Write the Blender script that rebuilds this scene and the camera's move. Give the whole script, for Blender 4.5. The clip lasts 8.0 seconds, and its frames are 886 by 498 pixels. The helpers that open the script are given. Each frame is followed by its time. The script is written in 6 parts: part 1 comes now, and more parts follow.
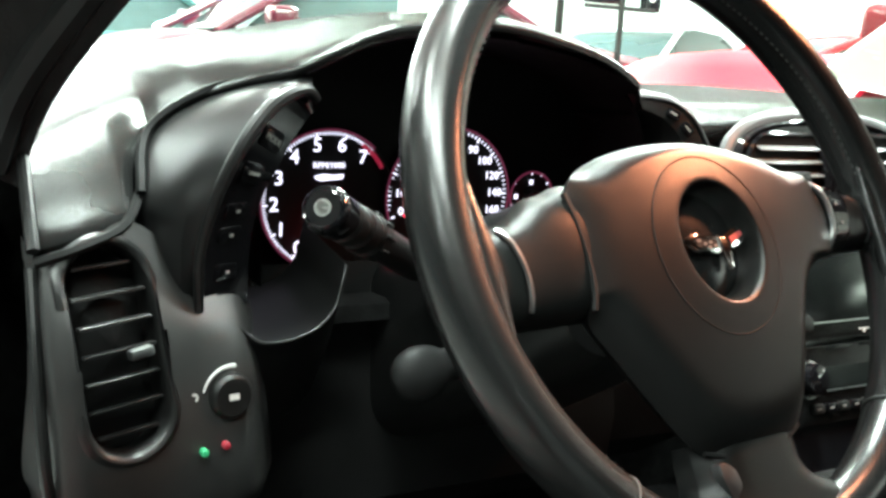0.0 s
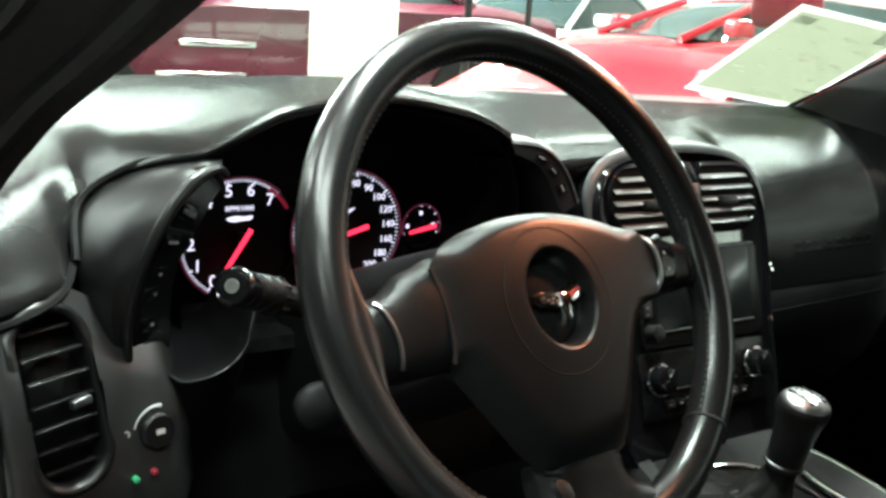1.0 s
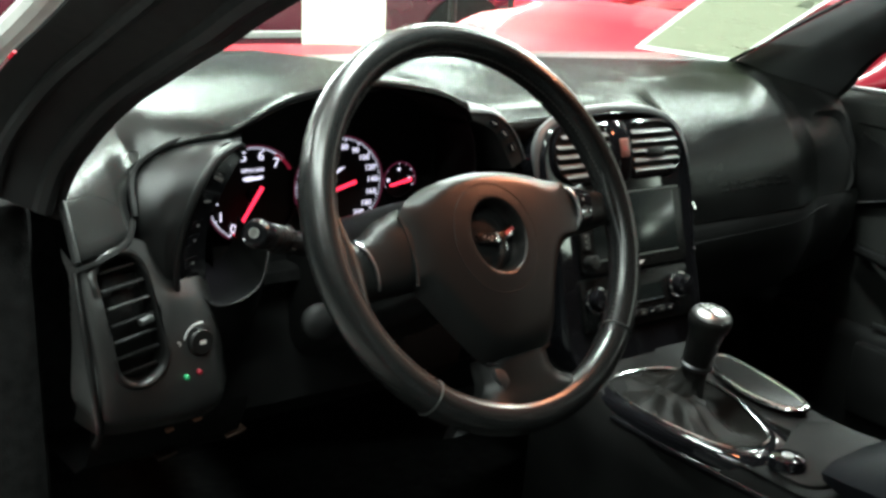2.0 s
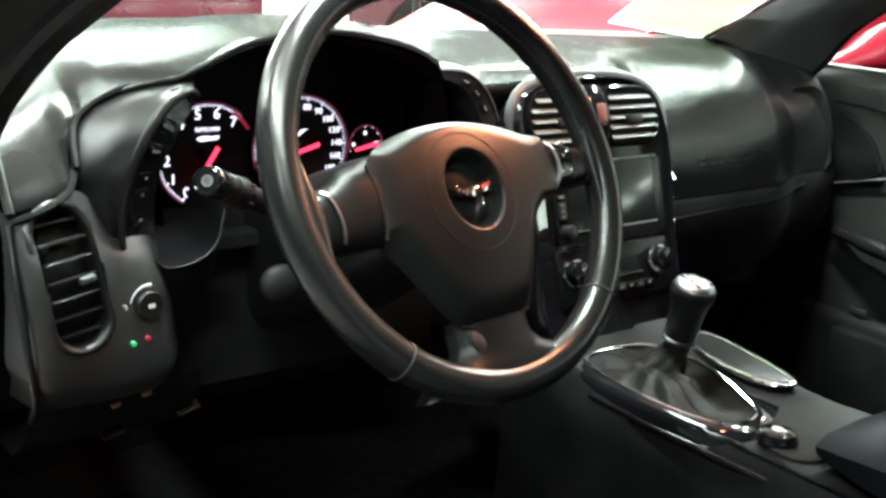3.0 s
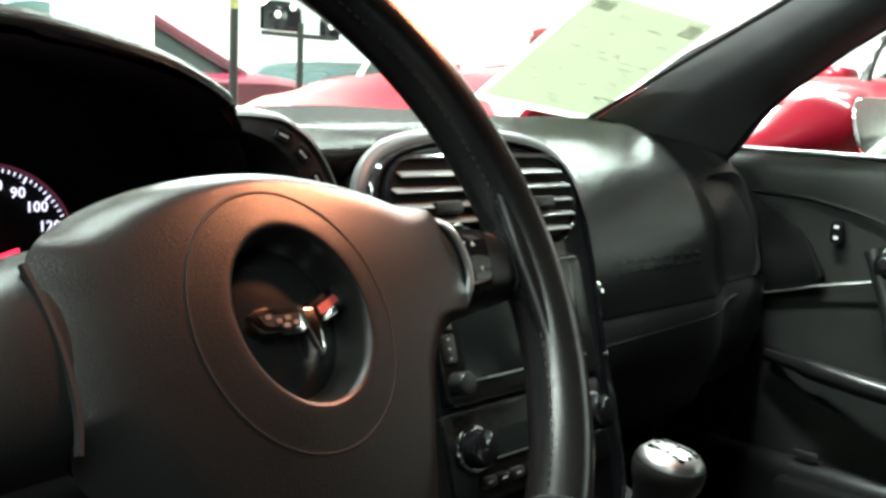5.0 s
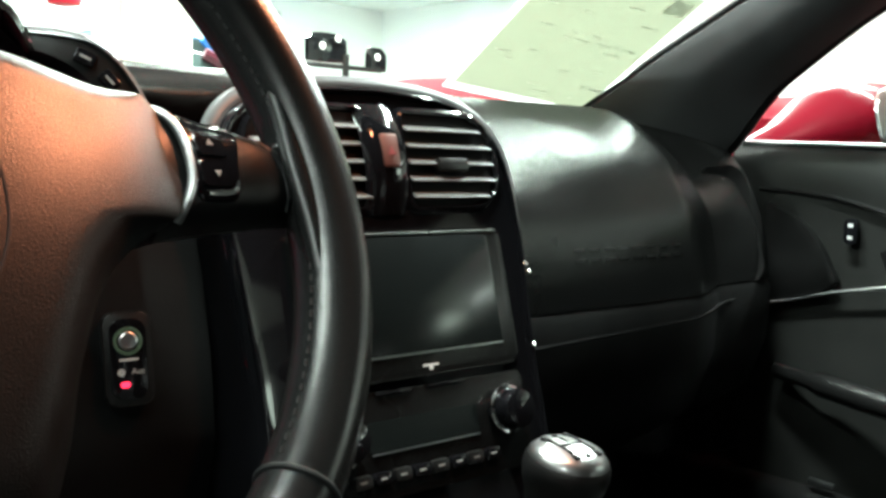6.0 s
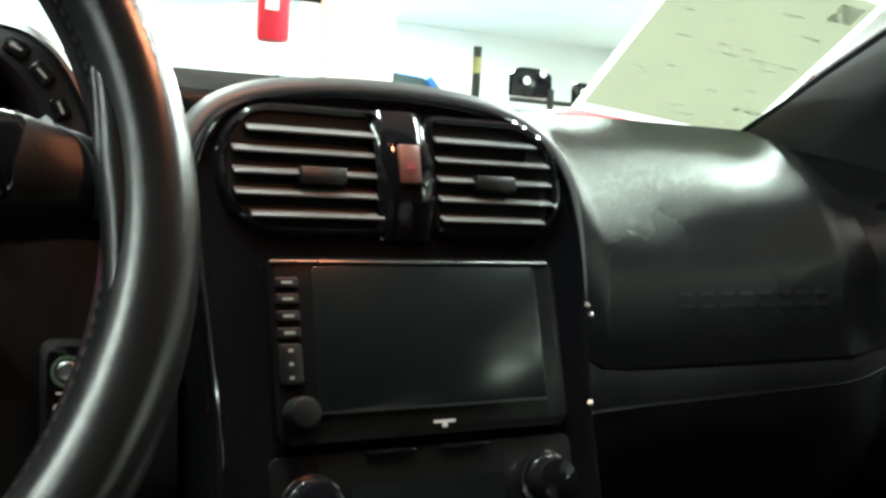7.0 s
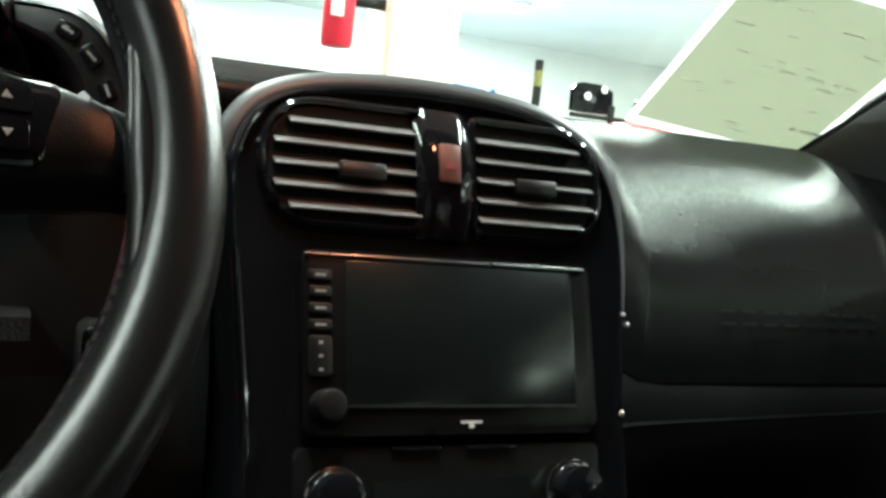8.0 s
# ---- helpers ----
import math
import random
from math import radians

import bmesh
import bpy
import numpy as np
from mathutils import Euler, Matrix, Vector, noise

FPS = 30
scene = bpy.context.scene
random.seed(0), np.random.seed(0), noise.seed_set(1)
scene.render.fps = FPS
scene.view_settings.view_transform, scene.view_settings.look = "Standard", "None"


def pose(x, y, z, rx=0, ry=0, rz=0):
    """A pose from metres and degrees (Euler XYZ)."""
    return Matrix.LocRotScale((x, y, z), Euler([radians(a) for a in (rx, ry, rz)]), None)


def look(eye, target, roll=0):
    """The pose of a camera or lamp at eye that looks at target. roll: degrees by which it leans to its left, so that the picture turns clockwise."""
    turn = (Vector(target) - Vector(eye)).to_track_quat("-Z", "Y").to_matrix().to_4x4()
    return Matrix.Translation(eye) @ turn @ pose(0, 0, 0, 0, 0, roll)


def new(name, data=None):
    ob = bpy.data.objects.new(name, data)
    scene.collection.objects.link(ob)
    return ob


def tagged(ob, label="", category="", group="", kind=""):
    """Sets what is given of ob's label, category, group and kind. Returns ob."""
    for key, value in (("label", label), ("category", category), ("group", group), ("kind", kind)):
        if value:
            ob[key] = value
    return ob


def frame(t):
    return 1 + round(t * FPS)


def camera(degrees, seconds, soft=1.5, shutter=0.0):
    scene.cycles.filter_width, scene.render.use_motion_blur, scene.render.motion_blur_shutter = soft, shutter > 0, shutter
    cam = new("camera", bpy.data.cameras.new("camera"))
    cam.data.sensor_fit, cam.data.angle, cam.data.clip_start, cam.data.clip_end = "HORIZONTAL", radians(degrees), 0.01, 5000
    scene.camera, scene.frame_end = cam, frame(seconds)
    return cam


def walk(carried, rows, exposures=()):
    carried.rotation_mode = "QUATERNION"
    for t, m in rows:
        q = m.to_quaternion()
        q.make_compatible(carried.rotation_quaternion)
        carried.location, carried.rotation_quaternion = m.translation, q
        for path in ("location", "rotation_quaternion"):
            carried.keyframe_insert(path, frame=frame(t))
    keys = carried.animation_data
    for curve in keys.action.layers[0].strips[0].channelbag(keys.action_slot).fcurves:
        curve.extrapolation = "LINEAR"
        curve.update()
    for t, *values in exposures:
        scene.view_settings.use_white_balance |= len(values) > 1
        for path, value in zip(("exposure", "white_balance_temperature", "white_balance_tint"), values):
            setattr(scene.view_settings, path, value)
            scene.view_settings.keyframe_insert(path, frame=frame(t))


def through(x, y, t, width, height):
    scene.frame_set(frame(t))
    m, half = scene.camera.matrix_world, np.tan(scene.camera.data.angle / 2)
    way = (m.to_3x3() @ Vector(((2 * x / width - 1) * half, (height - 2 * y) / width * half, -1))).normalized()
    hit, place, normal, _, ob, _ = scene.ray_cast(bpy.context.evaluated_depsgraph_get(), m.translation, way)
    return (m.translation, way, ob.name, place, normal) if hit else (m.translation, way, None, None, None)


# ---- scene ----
cam = camera(47.5, 8.0, soft=3.0)
PATH = [
    (0, (-0.374, -0.402, 0.88), (0.582, 1.315, 0.506), 3.5),
    (0.5, (-0.378, -0.424, 0.917), (0.644, 1.252, 0.532), 3.7),
    (1, (-0.408, -0.494, 0.969), (0.678, 1.122, 0.511), 3.9),
    (1.5, (-0.461, -0.607, 1.016), (0.625, 0.991, 0.501), 3.2),
    (2, (-0.503, -0.686, 1.032), (0.571, 0.9, 0.458), 2.6),
    (2.2, (-0.509, -0.701, 1.037), (0.565, 0.879, 0.445), 3.1),
    (3.3, (-0.443, -0.572, 0.942), (0.713, 0.968, 0.399), 2.7),
    (3.5, (-0.413, -0.513, 0.928), (0.749, 1.025, 0.395), 2.4),
    (4, (-0.346, -0.396, 0.89), (0.838, 1.147, 0.423), 1.2),
    (4.5, (-0.27, -0.33, 0.876), (1.016, 1.157, 0.505), 1.2),
    (5, (-0.209, -0.297, 0.87), (1.207, 1.087, 0.587), 2.4),
    (5.2, (-0.187, -0.289, 0.871), (1.271, 1.054, 0.612), 2.9),
    (6.3, (0.011, -0.322, 0.793), (1.209, 1.269, 0.608), 2.6),
    (6.5, (0.043, -0.322, 0.794), (1.154, 1.33, 0.6), 3.4),
    (7, (0.118, -0.299, 0.798), (1.062, 1.459, 0.658), 3.0),
    (7.5, (0.134, -0.296, 0.803), (1.001, 1.501, 0.661), 4.1),
    (8, (0.128, -0.304, 0.792), (0.973, 1.504, 0.668), 5.6),
]
EXPOSURES = [(0.0, 0.82), (0.5, 0.45), (1.0, 0.0), (1.5, -0.08), (2.2, 0.08), (3.3, 0.85), (4.0, 0.85), (4.5, 0.64), (5.2, 0.23), (6.3, 0.1), (7.0, -0.06), (7.5, -0.18), (8.0, -0.34)]
walk(cam, [(t, look(eye, aim, roll)) for t, eye, aim, roll in PATH], EXPOSURES)

# ---------------------------------------------------------------- world and large lights
world = bpy.data.worlds.new("world")
scene.world = world
world.use_nodes = True
world.node_tree.nodes["Background"].inputs[0].default_value = (0.8, 0.9, 1.0, 1)
world.node_tree.nodes["Background"].inputs[1].default_value = 0.02


def area(name, m, sx, sy, watts, colour):
    la = bpy.data.lights.new(name, "AREA")
    la.shape, la.size, la.size_y, la.energy, la.color = "RECTANGLE", sx, sy, watts, colour
    ob = new(name, la)
    ob.matrix_world = m
    return ob


COOL = (0.86, 1.0, 0.94)
CEIL = 2.75
# x, y, turn, width and watts of each ceiling fitting
TUBES = [(0.3, 3.4, 0, 0.24, 100), (2.3, 2.45, 0, 0.24, 200), (0.3, 5.8, 0, 0.24, 360), (3.2, 5.8, 0, 0.24, 650), (6.2, 4.5, 0, 0.24, 330), (3.8, 2.0, 0, 0.12, 120), (3.05, 0.95, 80, 0.08, 130), (2.15, 0.10, 90, 0.06, 105), (-2.6, 1.8, 0, 0.24, 150), (-2.4, 4.2, 0, 0.24, 70),
         (0.4, 9.0, 0, 0.24, 700), (4.5, 9.0, 0, 0.24, 700), (7.3, -3.0, 90, 0.24, 40), (-1.22, -0.10, 80, 0.08, 38), (-1.5, -1.5, 0, 0.08, 24), (-0.5, -1.0, -39, 0.16, 46), (0.15, 0.56, 90, 0.10, 165)]
for tx, ty, turn, wide, watts in TUBES:
    area("tube_light", pose(tx, ty, CEIL - 0.12, 0, 0, turn), 1.2, wide, watts, COOL)
# warm map lamps under the rear-view mirror, lit while the driver's door is open
for mx_, power, aim, cone in ((0.31, 19.0, (-0.020, -0.045, 0.785), 37), (0.36, 2.6, (0.20, 0.10, 0.70), 100)):
    la = bpy.data.lights.new("map_light", "SPOT")
    la.energy, la.color, la.spot_size, la.spot_blend, la.shadow_soft_size = power, (1.0, 0.34, 0.16), radians(cone), 0.8, 0.014
    new("map_light", la).matrix_world = look((mx_, 0.01, 1.068), aim)

# ---------------------------------------------------------------- materials


def material(name, base, rough=0.5, metal=0.0, bump=0.0, bscale=400.0, vary=0.15, vscale=8.0, coat=0.0, spec=0.5, voronoi=False, rvary=0.1):
    m = bpy.data.materials.new(name)
    m.use_nodes = True
    t = m.node_tree
    b = t.nodes["Principled BSDF"]
    b.inputs["Roughness"].default_value, b.inputs["Metallic"].default_value = rough, metal
    b.inputs["Specular IOR Level"].default_value = spec
    b.inputs["Coat Weight"].default_value = coat
    b.inputs["Coat Roughness"].default_value = 0.04
    co = t.nodes.new("ShaderNodeTexCoord")
    n = t.nodes.new("ShaderNodeTexNoise")
    n.inputs["Scale"].default_value, n.inputs["Detail"].default_value = vscale, 6
    t.links.new(co.outputs["Object"], n.inputs["Vector"])
    r = t.nodes.new("ShaderNodeValToRGB")
    lo = tuple(c * (1 - vary) for c in base)
    hi = tuple(min(1, c * (1 + vary)) for c in base)
    r.color_ramp.elements[0].position, r.color_ramp.elements[1].position = 0.3, 0.7
    r.color_ramp.elements[0].color, r.color_ramp.elements[1].color = (*lo, 1), (*hi, 1)
    t.links.new(n.outputs["Fac"], r.inputs["Fac"])
    t.links.new(r.outputs["Color"], b.inputs["Base Color"])
    if rvary:
        n2 = t.nodes.new("ShaderNodeTexNoise")
        n2.inputs["Scale"].default_value, n2.inputs["Detail"].default_value = vscale * 3.7, 5
        t.links.new(co.outputs["Object"], n2.inputs["Vector"])
        mr = t.nodes.new("ShaderNodeMapRange")
        mr.inputs["To Min"].default_value, mr.inputs["To Max"].default_value = max(0.02, rough - rvary), min(1, rough + rvary)
        t.links.new(n2.outputs["Fac"], mr.inputs["Value"])
        t.links.new(mr.outputs["Result"], b.inputs["Roughness"])
    if bump:
        k = t.nodes.new("ShaderNodeTexVoronoi" if voronoi else "ShaderNodeTexNoise")
        k.inputs["Scale"].default_value = bscale
        t.links.new(co.outputs["Object"], k.inputs["Vector"])
        bp = t.nodes.new("ShaderNodeBump")
        bp.inputs["Strength"].default_value, bp.inputs["Distance"].default_value = bump, 0.001
        t.links.new(k.outputs["Distance" if voronoi else "Fac"], bp.inputs["Height"])
        t.links.new(bp.outputs["Normal"], b.inputs["Normal"])
    return m


def vinyl(name, base, rough, ior, most):
    """Grained vinyl: a dark body under a sheen that the grain keeps weak at flat angles."""
    m = material(name, base, 0.9, spec=0.0, bump=0.16, bscale=1100, voronoi=True, vary=0.2, vscale=14)
    t = m.node_tree
    body = t.nodes["Principled BSDF"]
    sheen, mx, fr, cap = (t.nodes.new("ShaderNode" + k) for k in ("BsdfGlossy", "MixShader", "Fresnel", "Math"))
    sheen.inputs["Roughness"].default_value = rough
    sheen.inputs["Color"].default_value = (0.97, 1.0, 0.97, 1)
    t.links.new(body.inputs["Normal"].links[0].from_socket, sheen.inputs["Normal"])
    fr.inputs["IOR"].default_value = ior
    cap.operation = "MINIMUM"
    cap.inputs[1].default_value = most
    t.links.new(fr.outputs[0], cap.inputs[0])
    t.links.new(cap.outputs[0], mx.inputs[0])
    t.links.new(body.outputs[0], mx.inputs[1])
    t.links.new(sheen.outputs[0], mx.inputs[2])
    t.links.new(mx.outputs[0], t.nodes["Material Output"].inputs[0])
    return m


def glowing(name, colour, strength):
    m = bpy.data.materials.new(name)
    m.use_nodes = True
    b = m.node_tree.nodes["Principled BSDF"]
    b.inputs["Base Color"].default_value = (*[0.5 * c for c in colour], 1)
    b.inputs["Emission Color"].default_value = (*colour, 1)
    b.inputs["Emission Strength"].default_value = strength
    return m


def clear(name, tint=(1, 1, 1), gloss=0.02):
    m = bpy.data.materials.new(name)
    m.use_nodes = True
    t = m.node_tree
    t.nodes.remove(t.nodes["Principled BSDF"])
    tr, gl, mx = (t.nodes.new("ShaderNode" + k) for k in ("BsdfTransparent", "BsdfGlossy", "MixShader"))
    tr.inputs[0].default_value = (*tint, 1)
    gl.inputs["Roughness"].default_value = gloss
    mx.inputs[0].default_value = 0.03
    t.links.new(tr.outputs[0], mx.inputs[1])
    t.links.new(gl.outputs[0], mx.inputs[2])
    t.links.new(mx.outputs[0], t.nodes["Material Output"].inputs[0])
    return m


DASH = vinyl("dash_vinyl", (0.0085, 0.0085, 0.0085), 0.2, 1.3, 0.09)
DOORVINYL = vinyl("door_vinyl", (0.022, 0.0225, 0.0215), 0.3, 1.3, 0.08)
# grain of the black plastic on a lighter base
ENDGREY = material("dark_grey_plastic", (0.024, 0.0235, 0.023), 0.36, spec=0.4, bump=0.2, bscale=1400, vary=0.2, vscale=20, rvary=0.05)
TRIMARC = material("dull_trim_metal", (0.10, 0.102, 0.105), 0.42, metal=1, vary=0.1, vscale=60)
PLASTIC = material("black_plastic", (0.008, 0.008, 0.008), 0.32, spec=0.35, bump=0.2, bscale=1400, vary=0.2, vscale=20, rvary=0.05)
LEATHER = material("black_leather", (0.0095, 0.0095, 0.0095), 0.25, spec=0.6, bump=0.06, bscale=1800, voronoi=True, vary=0.12, vscale=9, rvary=0.006)
HUBMAT = material("airbag_vinyl", (0.0045, 0.0047, 0.0046), 0.31, spec=0.20, bump=0.15, bscale=1700, voronoi=True, vary=0.12, vscale=20, rvary=0.03)
GLOSS = material("gloss_black", (0.005, 0.005, 0.006), 0.07, coat=0.25, spec=0.3, vary=0.2, vscale=10, rvary=0.03)
BADGEBOWL = material("badge_bowl_black", (0.006, 0.006, 0.006), 0.22, spec=0.35, vary=0.15, vscale=30, rvary=0.03)
DARK = material("dark_recess", (0.008, 0.008, 0.008), 0.6, spec=0.08, vary=0.2, vscale=20)
CHROME = material("chrome", (0.75, 0.76, 0.75), 0.12, metal=1, vary=0.06, vscale=60, rvary=0.05)
SATIN = material("satin_metal", (0.45, 0.46, 0.46), 0.32, metal=1, vary=0.08, vscale=60)
NAVSTRIP = material("worn_dark_metal_strip", (0.20, 0.205, 0.20), 0.3, metal=1, vary=0.1, vscale=60)
STACKBLACK = material("stack_black_plastic", (0.005, 0.005, 0.005), 0.24, spec=0.16, bump=0.1, bscale=1400, vary=0.2, vscale=20, rvary=0.04)
SCREEN = material("screen_glass", (0.006, 0.008, 0.008), 0.2, spec=0.5, vary=0.2, vscale=6, rvary=0.04)
CARPET = material("black_carpet", (0.012, 0.012, 0.012), 0.95, spec=0.05, bump=0.9, bscale=500, vary=0.4, vscale=60)
# pillar trim whose darker base carries the shade on the driver's side
PILLARDARK = material("dark_pillar_trim", (0.010, 0.010, 0.010), 0.7, spec=0.2, bump=0.4, bscale=700, vary=0.25, vscale=25)
SEAL = material("black_rubber_seal", (0.014, 0.014, 0.014), 0.5, spec=0.15, vary=0.2, vscale=30)
MATTE = material("matte_black_plastic", (0.011, 0.011, 0.011), 0.45, spec=0.07, bump=0.2, bscale=900, vary=0.25, vscale=20, rvary=0.05)
CONSOLE = material("console_vinyl", (0.006, 0.006, 0.006), 0.42, spec=0.06, bump=0.2, bscale=900, vary=0.3, vscale=18, rvary=0.08)
KNOBM = material("knob_leather", (0.008, 0.008, 0.008), 0.34, spec=0.3, bump=0.15, bscale=1200, voronoi=True, vary=0.2, vscale=25, rvary=0.03)
BOOTM = material("creased_boot_leather", (0.007, 0.0066, 0.006), 0.46, spec=0.09, bump=0.25, bscale=700, voronoi=True, vary=0.25, vscale=30, rvary=0.05)
ARMPAD = material("dark_blue_grey_leather", (0.008, 0.009, 0.0115), 0.5, spec=0.05, bump=0.2, bscale=700, voronoi=True, vary=0.2, vscale=12)
SLATM = material("satin_slat", (0.15, 0.152, 0.15), 0.22, vary=0.15, vscale=40, rvary=0.05)
BANDM = material("satin_silver_band", (0.062, 0.064, 0.066), 0.36, vary=0.1, vscale=20, rvary=0.05)
# passenger pillar trim, its base made paler for the light falling on it
PILLARLIT = material("lit_pillar_trim", (0.035, 0.036, 0.037), 0.42, bump=0.15, bscale=1200, vary=0.15, vscale=14, rvary=0.04)
STITCH = material("grey_thread", (0.018, 0.018, 0.018), 0.7, vary=0.2, vscale=200)
# orange lamplight glinting on the pedals, put into the base colour
GLINTORANGE = material("orange_pedal_glint", (0.30, 0.14, 0.085), 0.4, vary=0.3, vscale=60)
# pale base stands in for the bright highlight along the door opening's edge
JAMBGLEAM = material("jamb_highlight", (0.80, 0.80, 0.76), 0.35, vary=0.12, vscale=20)
# fainter version of the painted orange pedal glints
GLINTDIM = material("faint_orange_glint", (0.05, 0.027, 0.019), 0.5, vary=0.4, vscale=120)
DIM = material("grey_print", (0.22, 0.22, 0.21), 0.5, vary=0.1, vscale=100)
MARK = material("white_print", (0.55, 0.56, 0.55), 0.5, vary=0.1, vscale=100)
REDPAINT = material("red_paint", (0.38, 0.008, 0.016), 0.25, coat=1.0, vary=0.08, vscale=3, rvary=0.05)
HOODRED = material("own_red_paint", (0.36, 0.008, 0.022), 0.5, coat=0.10, spec=0.02, vary=0.08, vscale=3, rvary=0.05)
DEEPRED = material("deep_red_paint", (0.12, 0.004, 0.010), 0.3, coat=0.22, spec=0.05, vary=0.08, vscale=3, rvary=0.05)
MAROON = material("maroon_paint", (0.055, 0.004, 0.012), 0.25, coat=0.6, vary=0.1, vscale=3, rvary=0.05)
WHITEPAINT = material("white_paint", (0.75, 0.76, 0.76), 0.25, coat=1.0, vary=0.03, vscale=3, rvary=0.05)
GREENPAINT = material("dark_green_paint", (0.02, 0.06, 0.055), 0.25, coat=1.0, vary=0.1, vscale=3, rvary=0.05)
BLUEPAINT = material("blue_paint", (0.02, 0.12, 0.34), 0.25, coat=1.0, vary=0.1, vscale=3, rvary=0.05)
TYRE = material("tyre_rubber", (0.02, 0.02, 0.02), 0.8, bump=0.3, bscale=80, vary=0.2)
ALLOY = material("alloy_rim", (0.6, 0.6, 0.6), 0.3, metal=1, vary=0.08, vscale=20)
CARGLASS = material("dark_car_glass", (0.03, 0.045, 0.045), 0.06, vary=0.2, vscale=2, rvary=0.03)
WALLM = material("white_wall_paint", (0.80, 0.81, 0.78), 0.7, bump=0.15, bscale=120, vary=0.05, vscale=1.2)
# dark base for the unseen walls, to lower the light they throw back
WALLDARK = material("low_bounce_wall", (0.05, 0.052, 0.055), 0.7, bump=0.15, bscale=120, vary=0.12, vscale=1.2)
CREAM = material("cream_pillar_paint", (0.78, 0.74, 0.62), 0.6, bump=0.15, bscale=90, vary=0.06, vscale=2)
FLOORM = material("grey_floor_paint", (0.14, 0.14, 0.135), 0.35, bump=0.1, bscale=30, vary=0.18, vscale=1.5)


def thin_sheet(name, base, through, share=0.75):
    """Paper or film that lets light from behind through."""
    m = material(name, base, 0.6, vary=0.05, vscale=9)
    t = m.node_tree
    tr, mx = t.nodes.new("ShaderNodeBsdfTranslucent"), t.nodes.new("ShaderNodeMixShader")
    tr.inputs[0].default_value = (*through, 1)
    mx.inputs[0].default_value = share
    t.links.new(t.nodes["Principled BSDF"].outputs[0], mx.inputs[1])
    t.links.new(tr.outputs[0], mx.inputs[2])
    t.links.new(mx.outputs[0], t.nodes["Material Output"].inputs[0])
    return m


PAPER = thin_sheet("translucent_sheet", (0.50, 0.51, 0.45), (0.37, 0.385, 0.325))
PAPERINK = thin_sheet("faded_ink", (0.47, 0.48, 0.43), (0.78, 0.79, 0.76))
PAPEREDGE = thin_sheet("clear_sleeve", (0.85, 0.86, 0.85), (0.80, 0.82, 0.80))
YELLOW = material("yellow_band", (0.14, 0.13, 0.04), 0.5, vary=0.1, vscale=30)
EXTRED = material("extinguisher_red", (0.55, 0.02, 0.04), 0.35, vary=0.1, vscale=10)
DULLRED = material("dull_red_print", (0.22, 0.03, 0.03), 0.5, vary=0.1, vscale=50)
HAZRED = material("red_translucent_plastic", (0.13, 0.05, 0.04), 0.35, vary=0.1, vscale=50)
GLASS = clear("windshield_glass", (0.93, 0.97, 0.94))
DIALGLOW = glowing("dial_print_glow", (0.80, 0.80, 1.0), 1.5)
REDGLOW = glowing("needle_glow", (1.0, 0.03, 0.08), 2.6)
REDBAND = glowing("redline_glow", (0.45, 0.02, 0.06), 0.35)
PINKGLOW = glowing("dial_edge_glow", (0.30, 0.05, 0.12), 0.22)
GREENGLOW = glowing("green_led", (0.05, 0.6, 0.25), 0.12)
RINGGLOW = glowing("dim_green_ring", (0.06, 0.10, 0.06), 0.25)
REDLED = glowing("red_led", (0.4, 0.02, 0.04), 0.10)
TUBEGLOW = glowing("fluorescent_tube", COOL, 14)
TUBEBRIGHT = glowing("bright_fluorescent_tube", COOL, 420)
# pale green glow, added for its reflection in the navigation screen
SCREENGLOW = glowing("reflected_pane_glow", (0.82, 1.0, 0.86), 10)
BULBGLOW = glowing("warm_bulb", (1.0, 0.45, 0.2), 8)

# ---------------------------------------------------------------- mesh helpers


def link(name, bm, mat, parent=None, label="", m=None, smooth=35):
    bmesh.ops.recalc_face_normals(bm, faces=bm.faces)
    me = bpy.data.meshes.new(name)
    bm.to_mesh(me)
    bm.free()
    if smooth:
        me.polygons.foreach_set("use_smooth", [True] * len(me.polygons))
        me.set_sharp_from_angle(angle=radians(smooth))
    me.materials.append(mat)
    ob = new(name, me)
    if parent:
        ob.parent = parent
    if m is not None:
        ob.matrix_local = m
    if label:
        ob["label"] = label
    return ob


def part(name, bm, mat, parent, label="", m=None, smooth=35):
    return link(name, bm, mat, parent, label, m, smooth)


def thing(name, m, label, category, group=""):
    ob = new(name)
    ob.empty_display_size = 0.05
    ob.matrix_world = m
    return tagged(ob, label, category, group)


def loft(rows, closed=False, caps=False, ring=False):
    """A skin through rows of points. closed: each row is a loop; ring: the last row joins the first."""
    bm = bmesh.new()
    vs = [[bm.verts.new(p) for p in r] for r in rows]
    n, k = len(rows), len(rows[0])
    for i in range(n if ring else n - 1):
        for j in range(k if closed else k - 1):
            a, b = vs[i], vs[(i + 1) % n]
            bm.faces.new((a[j], a[(j + 1) % k], b[(j + 1) % k], b[j]))
    if caps:
        bm.faces.new(vs[0])
        bm.faces.new(vs[-1])
    return bm


def thick(bm, d):
    """Give a skin a thickness of d to the inner side."""
    bmesh.ops.recalc_face_normals(bm, faces=bm.faces)
    bmesh.ops.solidify(bm, geom=bm.faces[:] + bm.edges[:] + bm.verts[:], thickness=d)
    return bm


